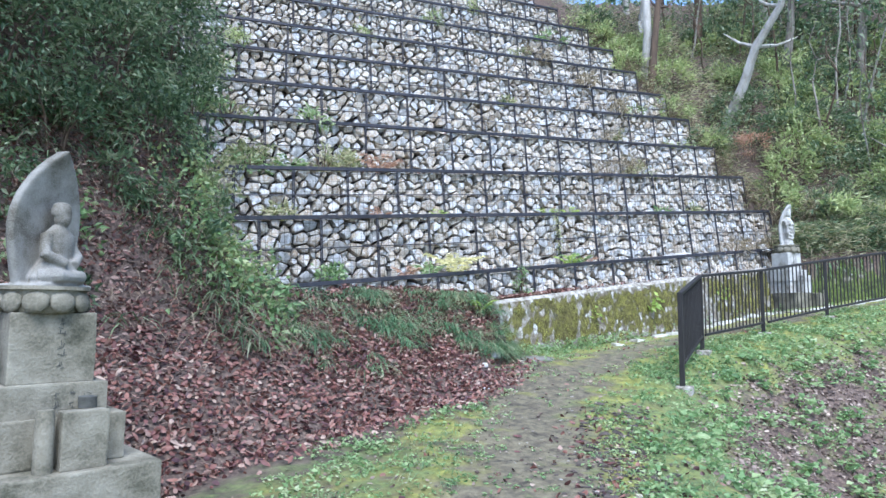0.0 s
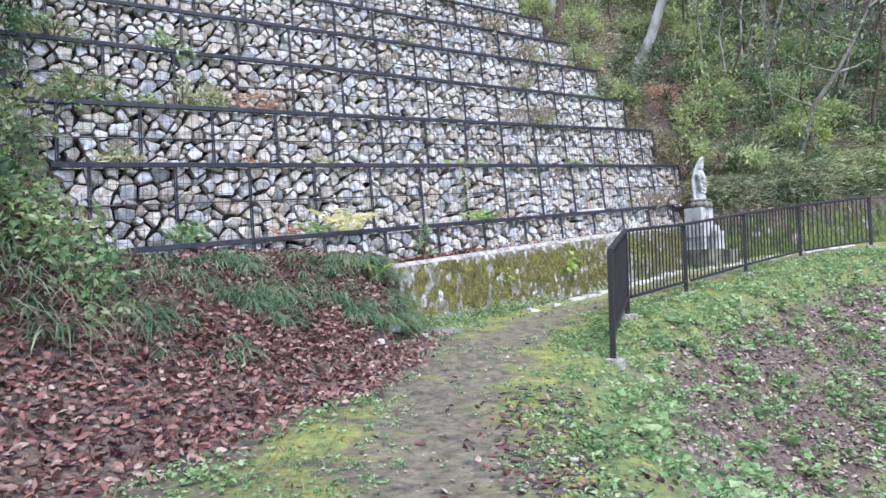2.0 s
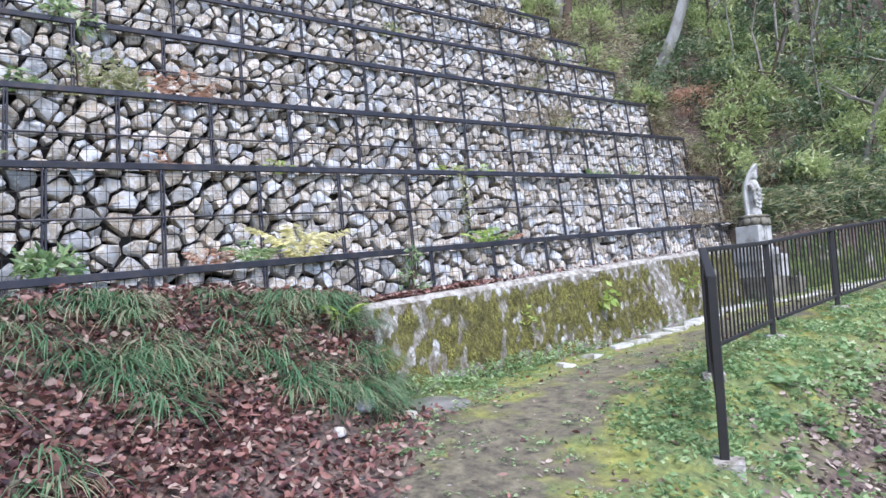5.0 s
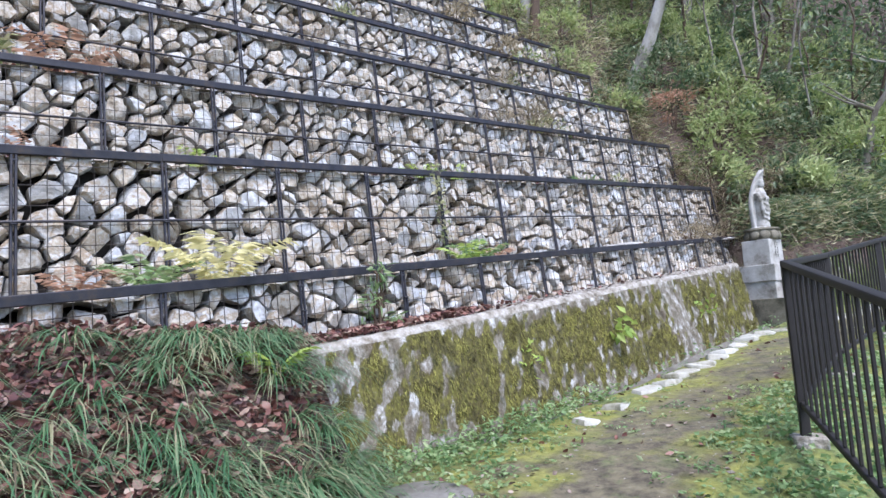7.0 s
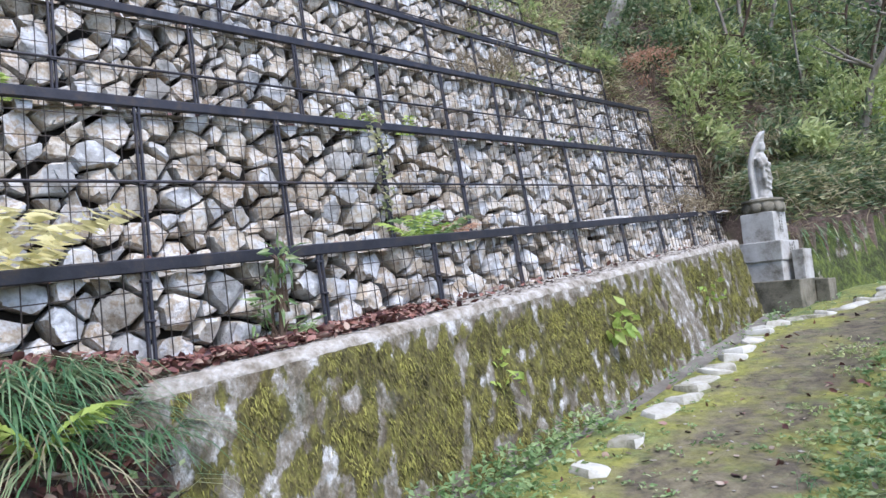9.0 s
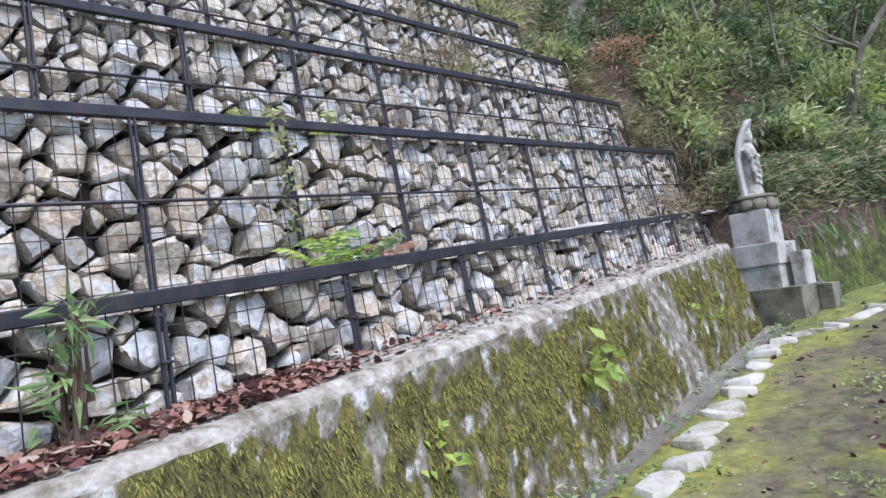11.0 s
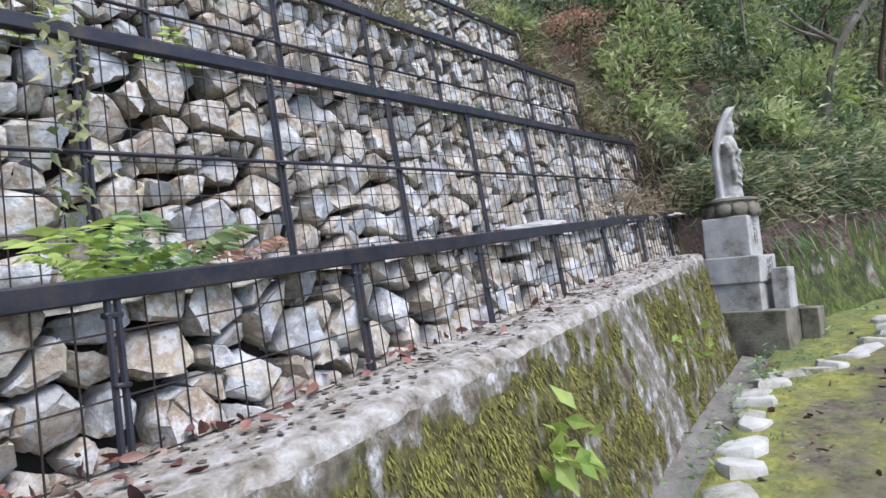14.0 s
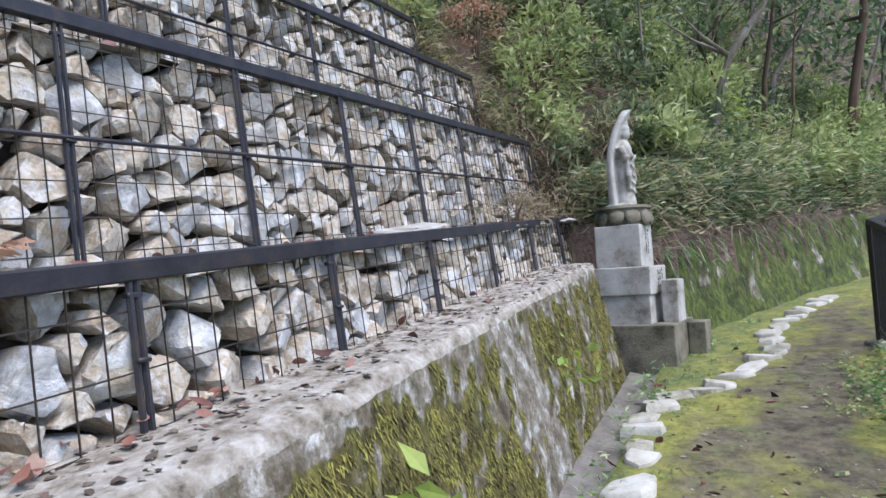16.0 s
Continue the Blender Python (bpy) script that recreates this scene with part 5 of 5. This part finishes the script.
def hillside():
    """Bamboo grass and brush on the slope past the gabions."""
    for nm, n, mt, ln, w, lab in (("bamboo_grass", 38000, M_LEAF_MID, 0.34, 0.032, "yellow-green bamboo grass covering the slope"), ("dry_brush", 5200, M_LEAF_DRY, 0.38, 0.012, "dry straw-coloured brush on the slope"), ("dark_bamboo_grass", 21000, M_LEAF_DARK, 0.3, 0.035, "dark green bamboo grass on the slope")):
        P, D = [], []
        for _ in range(n):
            x = 15.0 + RNG.random() ** 1.2 * 11
            y = wall_foot(x) + 0.4 + RNG.random() ** 1.1 * 11
            if x < 16.1 and y > 9.0:
                continue
            if nm != "dry_brush" and RNG.random() < 0.25:
                y = wall_foot(x) + 0.3 + RNG.random() * 0.8
            if nm == "dry_brush" and RNG.random() < 0.4:
                x, y = 16.35 + RNG.exponential(0.6), 8.9 + RNG.exponential(1.8)
            if noise.noise((x * 1.3, y * 1.3, 14)) < -0.3 + RNG.normal(0, 0.1):
                continue
            k = noise.noise((x * 0.5, y * 0.5, 2))
            if (nm == "dark_bamboo_grass") != (k + 0.12 * (x - 19) / 3 + RNG.normal(0, 0.16) + 0.3 * (1 - smooth(1.0, 3.2, y - wall_foot(x))) > 0.05) and nm != "dry_brush":
                continue
            if nm == "dry_brush" and RNG.random() < 0.35:
                x, y = 16.3 + RNG.exponential(0.22), RNG.uniform(8.9, 17)
            if RNG.random() < 0.1:
                x = 15.1 + RNG.random() * 3
                y = wall_foot(x) + 0.3 + RNG.random() * 1.1
            z = land(x, y) - (RNG.uniform(0, 1.0) if x < 16.6 and y > 9.3 else 0)
            for _ in range(3):
                P.append((x + RNG.normal(0, 0.1), y + RNG.normal(0, 0.1), z + RNG.uniform(0, 0.65)))
                D.append((RNG.normal(-0.1, 0.8), RNG.normal(-0.15, 0.8), RNG.uniform(-0.3, 0.8)))
        if nm == "dry_brush":
            stuff(nm, blade_mesh(nm, np.array(P), np.array(D), ln, w, mt, 0.7), lab, "brush")
        else:
            stuff(nm, leaf_mesh(nm, np.array(P), np.array(D) * np.array([1.4, 1.4, 0.7]), ln * 0.52, w * 0.85, mt, 0.2, 0.2), lab, "brush")
    for i in range(120):
        x = RNG.uniform(16.5, 25)
        y = wall_foot(x) + RNG.uniform(0.7, 10)
        r = RNG.uniform(0.4, 0.9)
        g = i % 3
        shrub(pose(x, y, land(x, y) - 0.05, 0, 0, 60 * i), (r, r, r * RNG.uniform(0.9, 1.5)), int(560 * r * r + 180), (0.17, 0.055), (M_LEAF_LIGHT, M_LEAF_DARK, M_LEAF_LIGHT)[g], ("light green leafy shrub on the slope", "dark green shrub on the slope", "light green leafy shrub on the slope")[g], 0.2)
    shrub(pose(17.3, 11.2, land(17.3, 11.2) + 0.7, 0, 0, 0), (0.5, 0.5, 0.6), 420, (0.1, 0.04), M_RUST, "rust-red withered shrub on the slope", 0.3)
    shrub(pose(19.0, 7.9, land(19.0, 7.9) + 0.4, 0, 0, 0), (0.5, 0.5, 0.7), 260, (0.1, 0.045), M_LIME, "young tree with lime-yellow leaves", 0.2)
    for i, (x, y, z, r) in enumerate([(14.6, 9.5, 2.85, 0.35), (15.2, 9.45, 2.9, 0.4), (15.7, 9.3, 2.95, 0.4), (13.9, 9.55, 2.8, 0.25), (15.75, 9.0, 2.5, 0.45), (16.05, 9.3, 2.7, 0.55), (15.5, 8.8, 2.3, 0.4), (16.0, 8.9, 2.6, 0.5), (16.15, 9.7, 3.1, 0.55)]):
        shrub(pose(x, y, z, 0, 0, 40 * i), (r * 1.3, r * 0.7, r), 260, (0.16, 0.012), M_LEAF_DRY, "dry straw-coloured grass clump on the terrace", 0.3)


M_RUST = mat("rust_leaf", [(0.2, (0.24, 0.13, 0.08)), (0.7, (0.48, 0.3, 0.2))], 2, 0.6, 0, vary=0.4, thin=True)
hillside()


def tree(at, height, lean, radius, bark, crown, n, label, low=0.45, leaf=(0.14, 0.06), material=M_LEAF_DARK, forks=6):
    t = thing("tree", at, label, "tree", "trees on the slope")
    lx, ly = lean
    bm = bmesh.new()
    wob = [(RNG.normal(0, 0.08), RNG.normal(0, 0.08)) for _ in range(6)]
    trunk = [(lx * height * (i / 6) + wob[i % 6][0] * (i > 0), ly * height * (i / 6) + wob[i % 6][1] * (i > 0), height * i / 6 - (0.4 if i == 0 else 0)) for i in range(7)]
    tube(bm, trunk, [radius * (1.25 if i == 0 else 1 - 0.8 * i / 6) for i in range(7)], 9)
    part("trunk", bm, bark, t, smooth=True)
    tips = []
    for i in range(forks):
        j = 2 + i % 4
        b = Vector(trunk[j])
        a = RNG.uniform(0, 2 * math.pi)
        ln = crown * RNG.uniform(0.6, 1.0)
        tip = b + Vector((ln * math.cos(a), ln * math.sin(a), ln * RNG.uniform(0.2, 0.8)))
        mid = b.lerp(tip, 0.5) + Vector((0, 0, -0.06 * ln))
        bm = bmesh.new()
        tube(bm, [b, mid, tip], [radius * 0.45, radius * 0.28, radius * 0.08], 6)
        part("limb", bm, bark, t, smooth=True)
        tips += [mid, tip]
    m = max(10, n // 40)
    C = np.array([[*Vector(tips[i % len(tips)])] for i in range(m)]) + RNG.normal(scale=crown * 0.33, size=(m, 3))
    P = C[RNG.integers(0, m, n)] + RNG.normal(scale=0.2 + crown * 0.06, size=(n, 3))
    P = P[P[:, 2] > height * low * 0.6]
    D = RNG.normal(size=P.shape) + np.array([0, 0, -0.4])
    hold(new("crown", leaf_mesh("crown", P, D, leaf[0], leaf[1], material)), t)
    return t


def woods():
    pale = "slender grey-barked tree on the slope"
    tree(pose(18.0, 12.6, land(18.0, 12.6)), 6.0, (0.0, -0.6), 0.17, M_PALE_BARK, 2.0, 700, "pale leaning tree with a forked trunk", 0.6)
    tree(pose(18.3, 8.15, land(18.3, 8.15)), 4.5, (0.1, -0.42), 0.075, M_BARK, 1.3, 500, "thin leaning grey tree above the wall", 0.6)
    for i, (x, y) in enumerate([(16.9, 14.6), (17.3, 15.1), (18.2, 16.0), (20.0, 15.0), (21.4, 12.6), (22.6, 10.6), (22.0, 5.9), (19.6, 18.0), (23.5, 14.5), (24.5, 8.0), (25.5, 11.5), (27, 16), (22.5, 18.5), (17.5, 19.5), (25.0, 4.6), (27.5, 6.5)]):
        h = RNG.uniform(7, 10)
        tree(pose(x, y, land(x, y), 0, 0, 0), h, (RNG.normal(0, 0.06), RNG.normal(-0.04, 0.06)), RNG.uniform(0.09, 0.2), (M_PALE_BARK if y > 14 else M_BARK) if i % 3 else M_BARK_DARK, 2.6, 1100 if x > 20.5 else 320, pale if i % 3 else "brown-barked tree in the dark wood", 0.3, (0.2, 0.09))
    for i, (x, y) in enumerate([(-3.5, 9.5), (-1.2, 11.5), (-5.0, 7.0), (0.2, 16.0), (-4.0, 13.0)]):
        tree(pose(x, y, land(x, y)), 7, (0.12, -0.08), 0.16, M_BARK_DARK, 2.6, 2600, "dark evergreen tree over the bank", 0.25, (0.17, 0.065))
    # added tree, out of view: its crown shades the gabions' left end
    tree(pose(-3.3, 5.4, land(-3.3, 5.4)), 11, (0.3, -0.02), 0.24, M_BARK_DARK, 3.4, 3000, "unseen tall evergreen tree added to shade the left stones", 0.72, (0.22, 0.1), M_LEAF_DARK, 10)
    for i in range(34):
        x = RNG.uniform(18.6, 25)
        y = wall_foot(x) + RNG.uniform(1.5, 10)
        tree(pose(x, y, land(x, y), 0, 0, 0), RNG.uniform(3.5, 6.5), (RNG.normal(0, 0.12), RNG.normal(-0.08, 0.14)), RNG.uniform(0.025, 0.06), M_BARK if i % 2 else M_BARK_DARK, 1.0, 120, "thin bare sapling on the dark slope" , 0.6, (0.12, 0.05), M_LEAF_DARK, 3)
    # the far wood, as one mass of leaves
    n = 60000
    x = 20.5 + RNG.random(n) * 17
    y = -8 + RNG.random(n) * 36
    k = np.array([noise.noise((a * 0.45, b * 0.45, 4)) for a, b in zip(x, y)])
    keep = (k > -0.12) & (y > np.array([wall_foot(a) for a in x]) + 1.6)
    x, y = x[keep], y[keep]
    C = on_land(x, y)
    C[:, 2] += np.where(y > 15, 0.1, 0.8) + RNG.random(len(x)) ** 1.5 * np.where(y > 15, 1.8, 8)
    D = RNG.normal(size=C.shape) + np.array([-0.3, -0.3, -0.3])
    light = np.array([noise.noise((a * 0.6, b * 0.6, c * 0.6 + 9)) for a, b, c in C]) + RNG.normal(0, 0.15, len(C)) > 0.12
    stuff("far_wood", leaf_mesh("far_wood", C[~light], D[~light], 0.3, 0.13, M_LEAF_DARK), "dark leafy wood far up the slope", "wood")
    stuff("far_young_wood", leaf_mesh("far_young_wood", C[light], D[light], 0.26, 0.11, M_LEAF_LIGHT), "light green young trees far up the slope", "wood")


woods()


def tread_growth():
    """Weeds that have seeded themselves on the terraces and hang over their rails."""
    green, straw = "green weeds rooted on a gabion terrace", "grey-green straggling weeds on a gabion terrace"
    for i, (k, x, r) in enumerate([(3, 2.6, 0.5), (4, 2.4, 0.6), (2, 2.7, 0.4), (5, 3.2, 0.5), (4, 13.6, 0.5), (4, 14.3, 0.4), (5, 13.2, 0.45), (3, 14.9, 0.3), (6, 12.2, 0.5), (7, 9.0, 0.4), (3, 4.1, 0.35), (8, 11.0, 0.5), (7, 13.6, 0.5), (6, 6.5, 0.35)]):
        at = pose(x, ROW_Y[k] + 0.16, rail_z(k, x) - 0.06, 0, 0, 70 * i)
        shrub(at, (r * 1.2, r * 0.6, r * 0.9), int(520 * r), (0.1, 0.03) if i % 2 else (0.12, 0.045), M_LEAF_DRY if i in (4, 6, 8) else (M_LEAF_LIGHT if i % 2 else M_WEED), straw if i in (4, 6, 8) else green, 0.5, "terrace_weed", "weed")
    P, D = [], []
    for _ in range(420):
        x = RNG.uniform(15.1, 23)
        u = 0.6 * RNG.random() ** 3
        f = wall_foot(x)
        if noise.noise((x * 1.6, 3, 3)) + 0.25 < u:
            continue
        P.append((x + 0.1, f + 0.26 * (1 - u) - 0.03, along(x, f)[0] + 0.97 - 0.75 * u + RNG.uniform(-0.04, 0.08)))
        D.append((RNG.normal(0, 0.6), RNG.normal(-0.7, 0.3), RNG.normal(-0.5, 0.5)))
    stuff("wall_creeper", blade_mesh("wall_creeper", np.array(P), np.array(D), 0.17, 0.01, M_GRASS, 0.8), "green weeds hanging over the mossy wall", "weeds")


tread_growth()


# ---------------------------------------------------------------- small growth and crumbs
def crumb_mesh(name, P, size, material):
    """Small angular bits."""
    n = len(P)
    O = np.array([[1, 0, 0], [-1, 0, 0], [0, 1, 0], [0, -1, 0], [0, 0, 0.7], [0, 0, -0.7]], float)
    V = P[:, None, :] + O[None] * (size * RNG.lognormal(0, 0.45, n))[:, None, None] * RNG.uniform(0.5, 1.2, (n, 6, 1)) + RNG.normal(scale=size * 0.2, size=(n, 6, 3))
    T = np.array([[0, 2, 4], [2, 1, 4], [1, 3, 4], [3, 0, 4], [2, 0, 5], [1, 2, 5], [3, 1, 5], [0, 3, 5]])
    F = (np.arange(n)[:, None, None] * 6 + T[None]).reshape(-1, 3)
    V[:, :, 2] = P[:, None, 2] + 0.45 * (V[:, :, 2] - P[:, None, 2])
    me = bpy.data.meshes.new(name)
    me.from_pydata(V.reshape(-1, 3), [], F)
    me.materials.append(material)
    return me


D = RNG.normal(size=MOSS_TUFTS.shape) * 0.4 + np.array([0, -0.4, -0.9])
stuff("moss", blade_mesh("moss", MOSS_TUFTS, D, 0.026, 0.005, mat("moss_tuft", [(0.36, (0.03, 0.024, 0.01)), (0.52, (0.085, 0.072, 0.022)), (0.66, (0.16, 0.15, 0.032)), (0.86, (0.28, 0.275, 0.06))], 5, 0.85, 0, vary=0.3), 0.3), "yellow-green moss hanging on the low wall", "moss")

P = []
for _ in range(900):
    x = RNG.uniform(6.2, 13.9)
    P.append((x, RNG.uniform(8.8, 9.25), LOW_TOP(x) + 0.004))
stuff("ledge_crumbs", crumb_mesh("ledge_crumbs", np.array(P), 0.011, M_DIRT := mat("dirt_crumb", [(0.3, (0.05, 0.04, 0.03)), (0.6, (0.16, 0.13, 0.1)), (0.9, (0.35, 0.33, 0.29))], 9, 0.95, 0, vary=0.8)), "dirt and crumbs on the ledge", "dirt")
P = []
for _ in range(5200):
    x, y = RNG.uniform(0.5, 14), RNG.uniform(-0.5, 8.3)
    s = along(x, y)[1]
    if -1.6 < s < 1.0:
        P.append((x, y, land(x, y) + 0.002))
stuff("path_gravel", crumb_mesh("path_gravel", np.array(P), 0.011, M_DIRT), "scattered gravel and dirt clods on the path", "gravel")
P = []
for _ in range(1500):
    u = RNG.random()
    x, y = 1.9 + 3.4 * u + RNG.normal(0, 0.22), 1.7 + 3.4 * u + RNG.normal(0, 0.22)
    P.append((x, y, land(x, y) + 0.004))
stuff("earth_clods", crumb_mesh("earth_clods", np.array(P), 0.021, mat("dark_clod", [(0.3, (0.02, 0.015, 0.012)), (0.7, (0.075, 0.058, 0.05))], 9, 0.9, 0, vary=0.6)), "dark damp clods of earth along the path", "earth")
P = []
for k in range(6):
    for _ in range(500):
        x = RNG.uniform(ROW_X0[k], ROW_X1[k])
        P.append((x, ROW_Y[k] + RNG.uniform(0.03, 0.8), rail_z(k, x) - 0.03 + RNG.uniform(0, 0.03)))
stuff("tread_rubble", crumb_mesh("tread_rubble", np.array(P), 0.04, M_STONE), "small rubble on the terrace treads", "rubble")


def fern(at, n, length, material, label, name="fern", up=1.15):
    """Arching fronds with paired leaflets."""
    t = thing(name, at, label, "plant", "terrace plants")
    for i in range(n):
        a = 2 * math.pi * i / n + RNG.uniform(-0.3, 0.3)
        L = length * RNG.uniform(0.7, 1.15)
        out = np.array([math.cos(a), math.sin(a), 0])
        P, D = [], []
        for j in range(13):
            u = (j + 2) / 14
            c = out * L * u * 0.85 + np.array([0, 0, L * (up * u - 0.55 * u * u)])
            side = np.array([-out[1], out[0], 0])
            for sgn in (-1, 1):
                P.append(c)
                D.append(side * sgn + out * 0.5 + np.array([0, 0, -0.1]))
        P, D = np.array(P), np.array(D)
        w = 0.27 * length
        hold(new("frond", leaf_mesh("frond", P, D, w, w * 0.3, material, 0.05)), t)
    return t


def broad(at, r, n, leaf, material, label):
    return shrub(at, (r, r, r), n, leaf, material, label, 0.1, "weed_plant", "plant")


for x, y, k, n, L, mt, lab in [
        (5.87, 9.32, 0, 9, 0.55, M_YELLOW, "withered yellow fern on the terrace"), (5.4, 9.42, 0, 8, 0.36, M_WEED, "green fern on the terrace"), (4.95, 9.4, 0, 6, 0.3, M_RUST, "withered brown fern on the terrace"),
        (8.8, 9.5, 0, 9, 0.34, M_WEED, "green fern on the terrace"), (9.1, 9.55, 0, 6, 0.26, M_RUST, "withered brown fern on the terrace"), (8.55, 9.45, 0, 7, 0.3, M_LIME, "pale green fern on the terrace"),
        (6.1, 10.3, 1, 7, 0.22, M_LIME, "small lime-green fern on the terrace"), (8.8, 10.35, 1, 6, 0.26, M_LIME, "small lime-green fern on the terrace"), (9.45, 10.4, 1, 6, 0.28, M_LIME, "small lime-green fern on the terrace"),
        (5.3, 11.2, 2, 8, 0.5, M_RUST, "withered brown fern on the terrace"), (3.5, 11.15, 2, 8, 0.4, M_WEED, "green fern on the terrace"), (4.9, 10.35, 1, 6, 0.28, M_RUST, "withered brown fern on the terrace")]:
    fern(pose(x, y, rail_z(k, x) - 0.03), n, L, mt, lab)
for x, y, k, r, n, mt, lab in [
        (2.9, 11.5, 2, 0.5, 420, M_LEAF_MID, "leafy green shrub growing on the terrace"), (2.6, 12.3, 3, 0.55, 460, M_LEAF_MID, "leafy green shrub growing on the terrace"), (2.2, 13.2, 4, 0.6, 460, M_LEAF_DARK, "dark green shrub growing on the terrace"), (3.2, 10.6, 1, 0.3, 200, M_LEAF_MID, "leafy green shrub growing on the terrace"),
        (4.2, 11.35, 2, 0.5, 420, M_LEAF_MID, "leafy green shrub growing on the terrace"), (4.7, 11.4, 2, 0.35, 240, M_LEAF_MID, "leafy green shrub growing on the terrace"), (12.3, 11.35, 2, 0.45, 330, M_LEAF_DRY, "grey withered brush on the terrace"),
        (11.6, 11.4, 2, 0.4, 260, M_LEAF_DRY, "grey withered brush on the terrace"), (12.6, 11.25, 2, 0.35, 240, M_LEAF_MID, "leafy green shrub growing on the terrace"), (13.2, 12.2, 3, 0.4, 260, M_LEAF_MID, "leafy green shrub growing on the terrace"),
        (12.6, 12.2, 3, 0.35, 220, M_LEAF_DRY, "grey withered brush on the terrace"), (9.8, 13.2, 4, 0.35, 200, M_LEAF_MID, "leafy green shrub growing on the terrace"), (11.5, 15.0, 6, 0.4, 220, M_LEAF_MID, "leafy green shrub growing on the terrace"),
        (3.7, 9.45, 0, 0.3, 200, M_WEED, "broad-leaved weed on the terrace edge"), (14.0, 10.9, 1, 0.3, 160, M_LEAF_MID, "leafy green shrub growing on the terrace"), (12.6, 10.6, 1, 0.22, 120, M_WEED, "green weed on the terrace")]:
    broad(pose(x, y, rail_z(k, x) - 0.04), r, n, (0.11, 0.045) if mt is not M_LEAF_DRY else (0.2, 0.012), mt, lab)
# plants by the low wall
fern(pose(5.75, 8.42, land(5.75, 8.42) + 0.05), 5, 0.3, M_LIME, "pale green fern beside the low wall")
for x, up, r, n in ((7.05, 0.0, 0.15, 60), (7.03, 0.22, 0.11, 42), (7.06, 0.42, 0.08, 26)):
    broad(pose(x, 9.03, LOW_TOP(x) + up), r, n, (0.11, 0.022), M_WEED, "tall green weed on the ledge of the low wall")
for i, (x, z) in enumerate([(9.9, 1.5), (8.4, 1.25), (12.0, 1.75)]):
    t = thing("seedling", pose(x, 8.66, z), "lime-green seedling rooted in the mossy wall", "plant", "seedlings")
    P = RNG.normal(scale=0.075, size=(22, 3)) + np.array([0, -0.07, 0.02])
    hold(new("foliage", leaf_mesh("foliage", P, RNG.normal(size=P.shape) + np.array([0, -0.6, -0.3]), 0.12 if i == 0 else 0.07, 0.07 if i == 0 else 0.04, M_LIME, 0.1)), t)
# slab lying on the terrace
bm = bmesh.new()
box(bm, 0.75, 0.2, 0.06, None, 0.012)
tagged(part("stone_slab", bm, M_GRANITE, m=pose(11.75, 9.5, rail_z(0, 11.75) + 0.0, 8, -8, 4)), "flat grey slab lying on the terrace edge", "slab")

# ivy on a post
t = thing("ivy", pose(8.72, 10.0, 2.55), "thin green ivy climbing the gabion mesh", "plant")
P = np.stack([RNG.normal(0, 0.06, 90), RNG.normal(-0.04, 0.02, 90), RNG.uniform(0, 0.9, 90)], 1)
P[:, 1] += 0.12 * P[:, 2] - 0.05
hold(new("foliage", leaf_mesh("foliage", P, RNG.normal(size=P.shape) + np.array([0, -0.6, -0.4]), 0.06, 0.04, M_LEAF_MID, 0.1)), t)
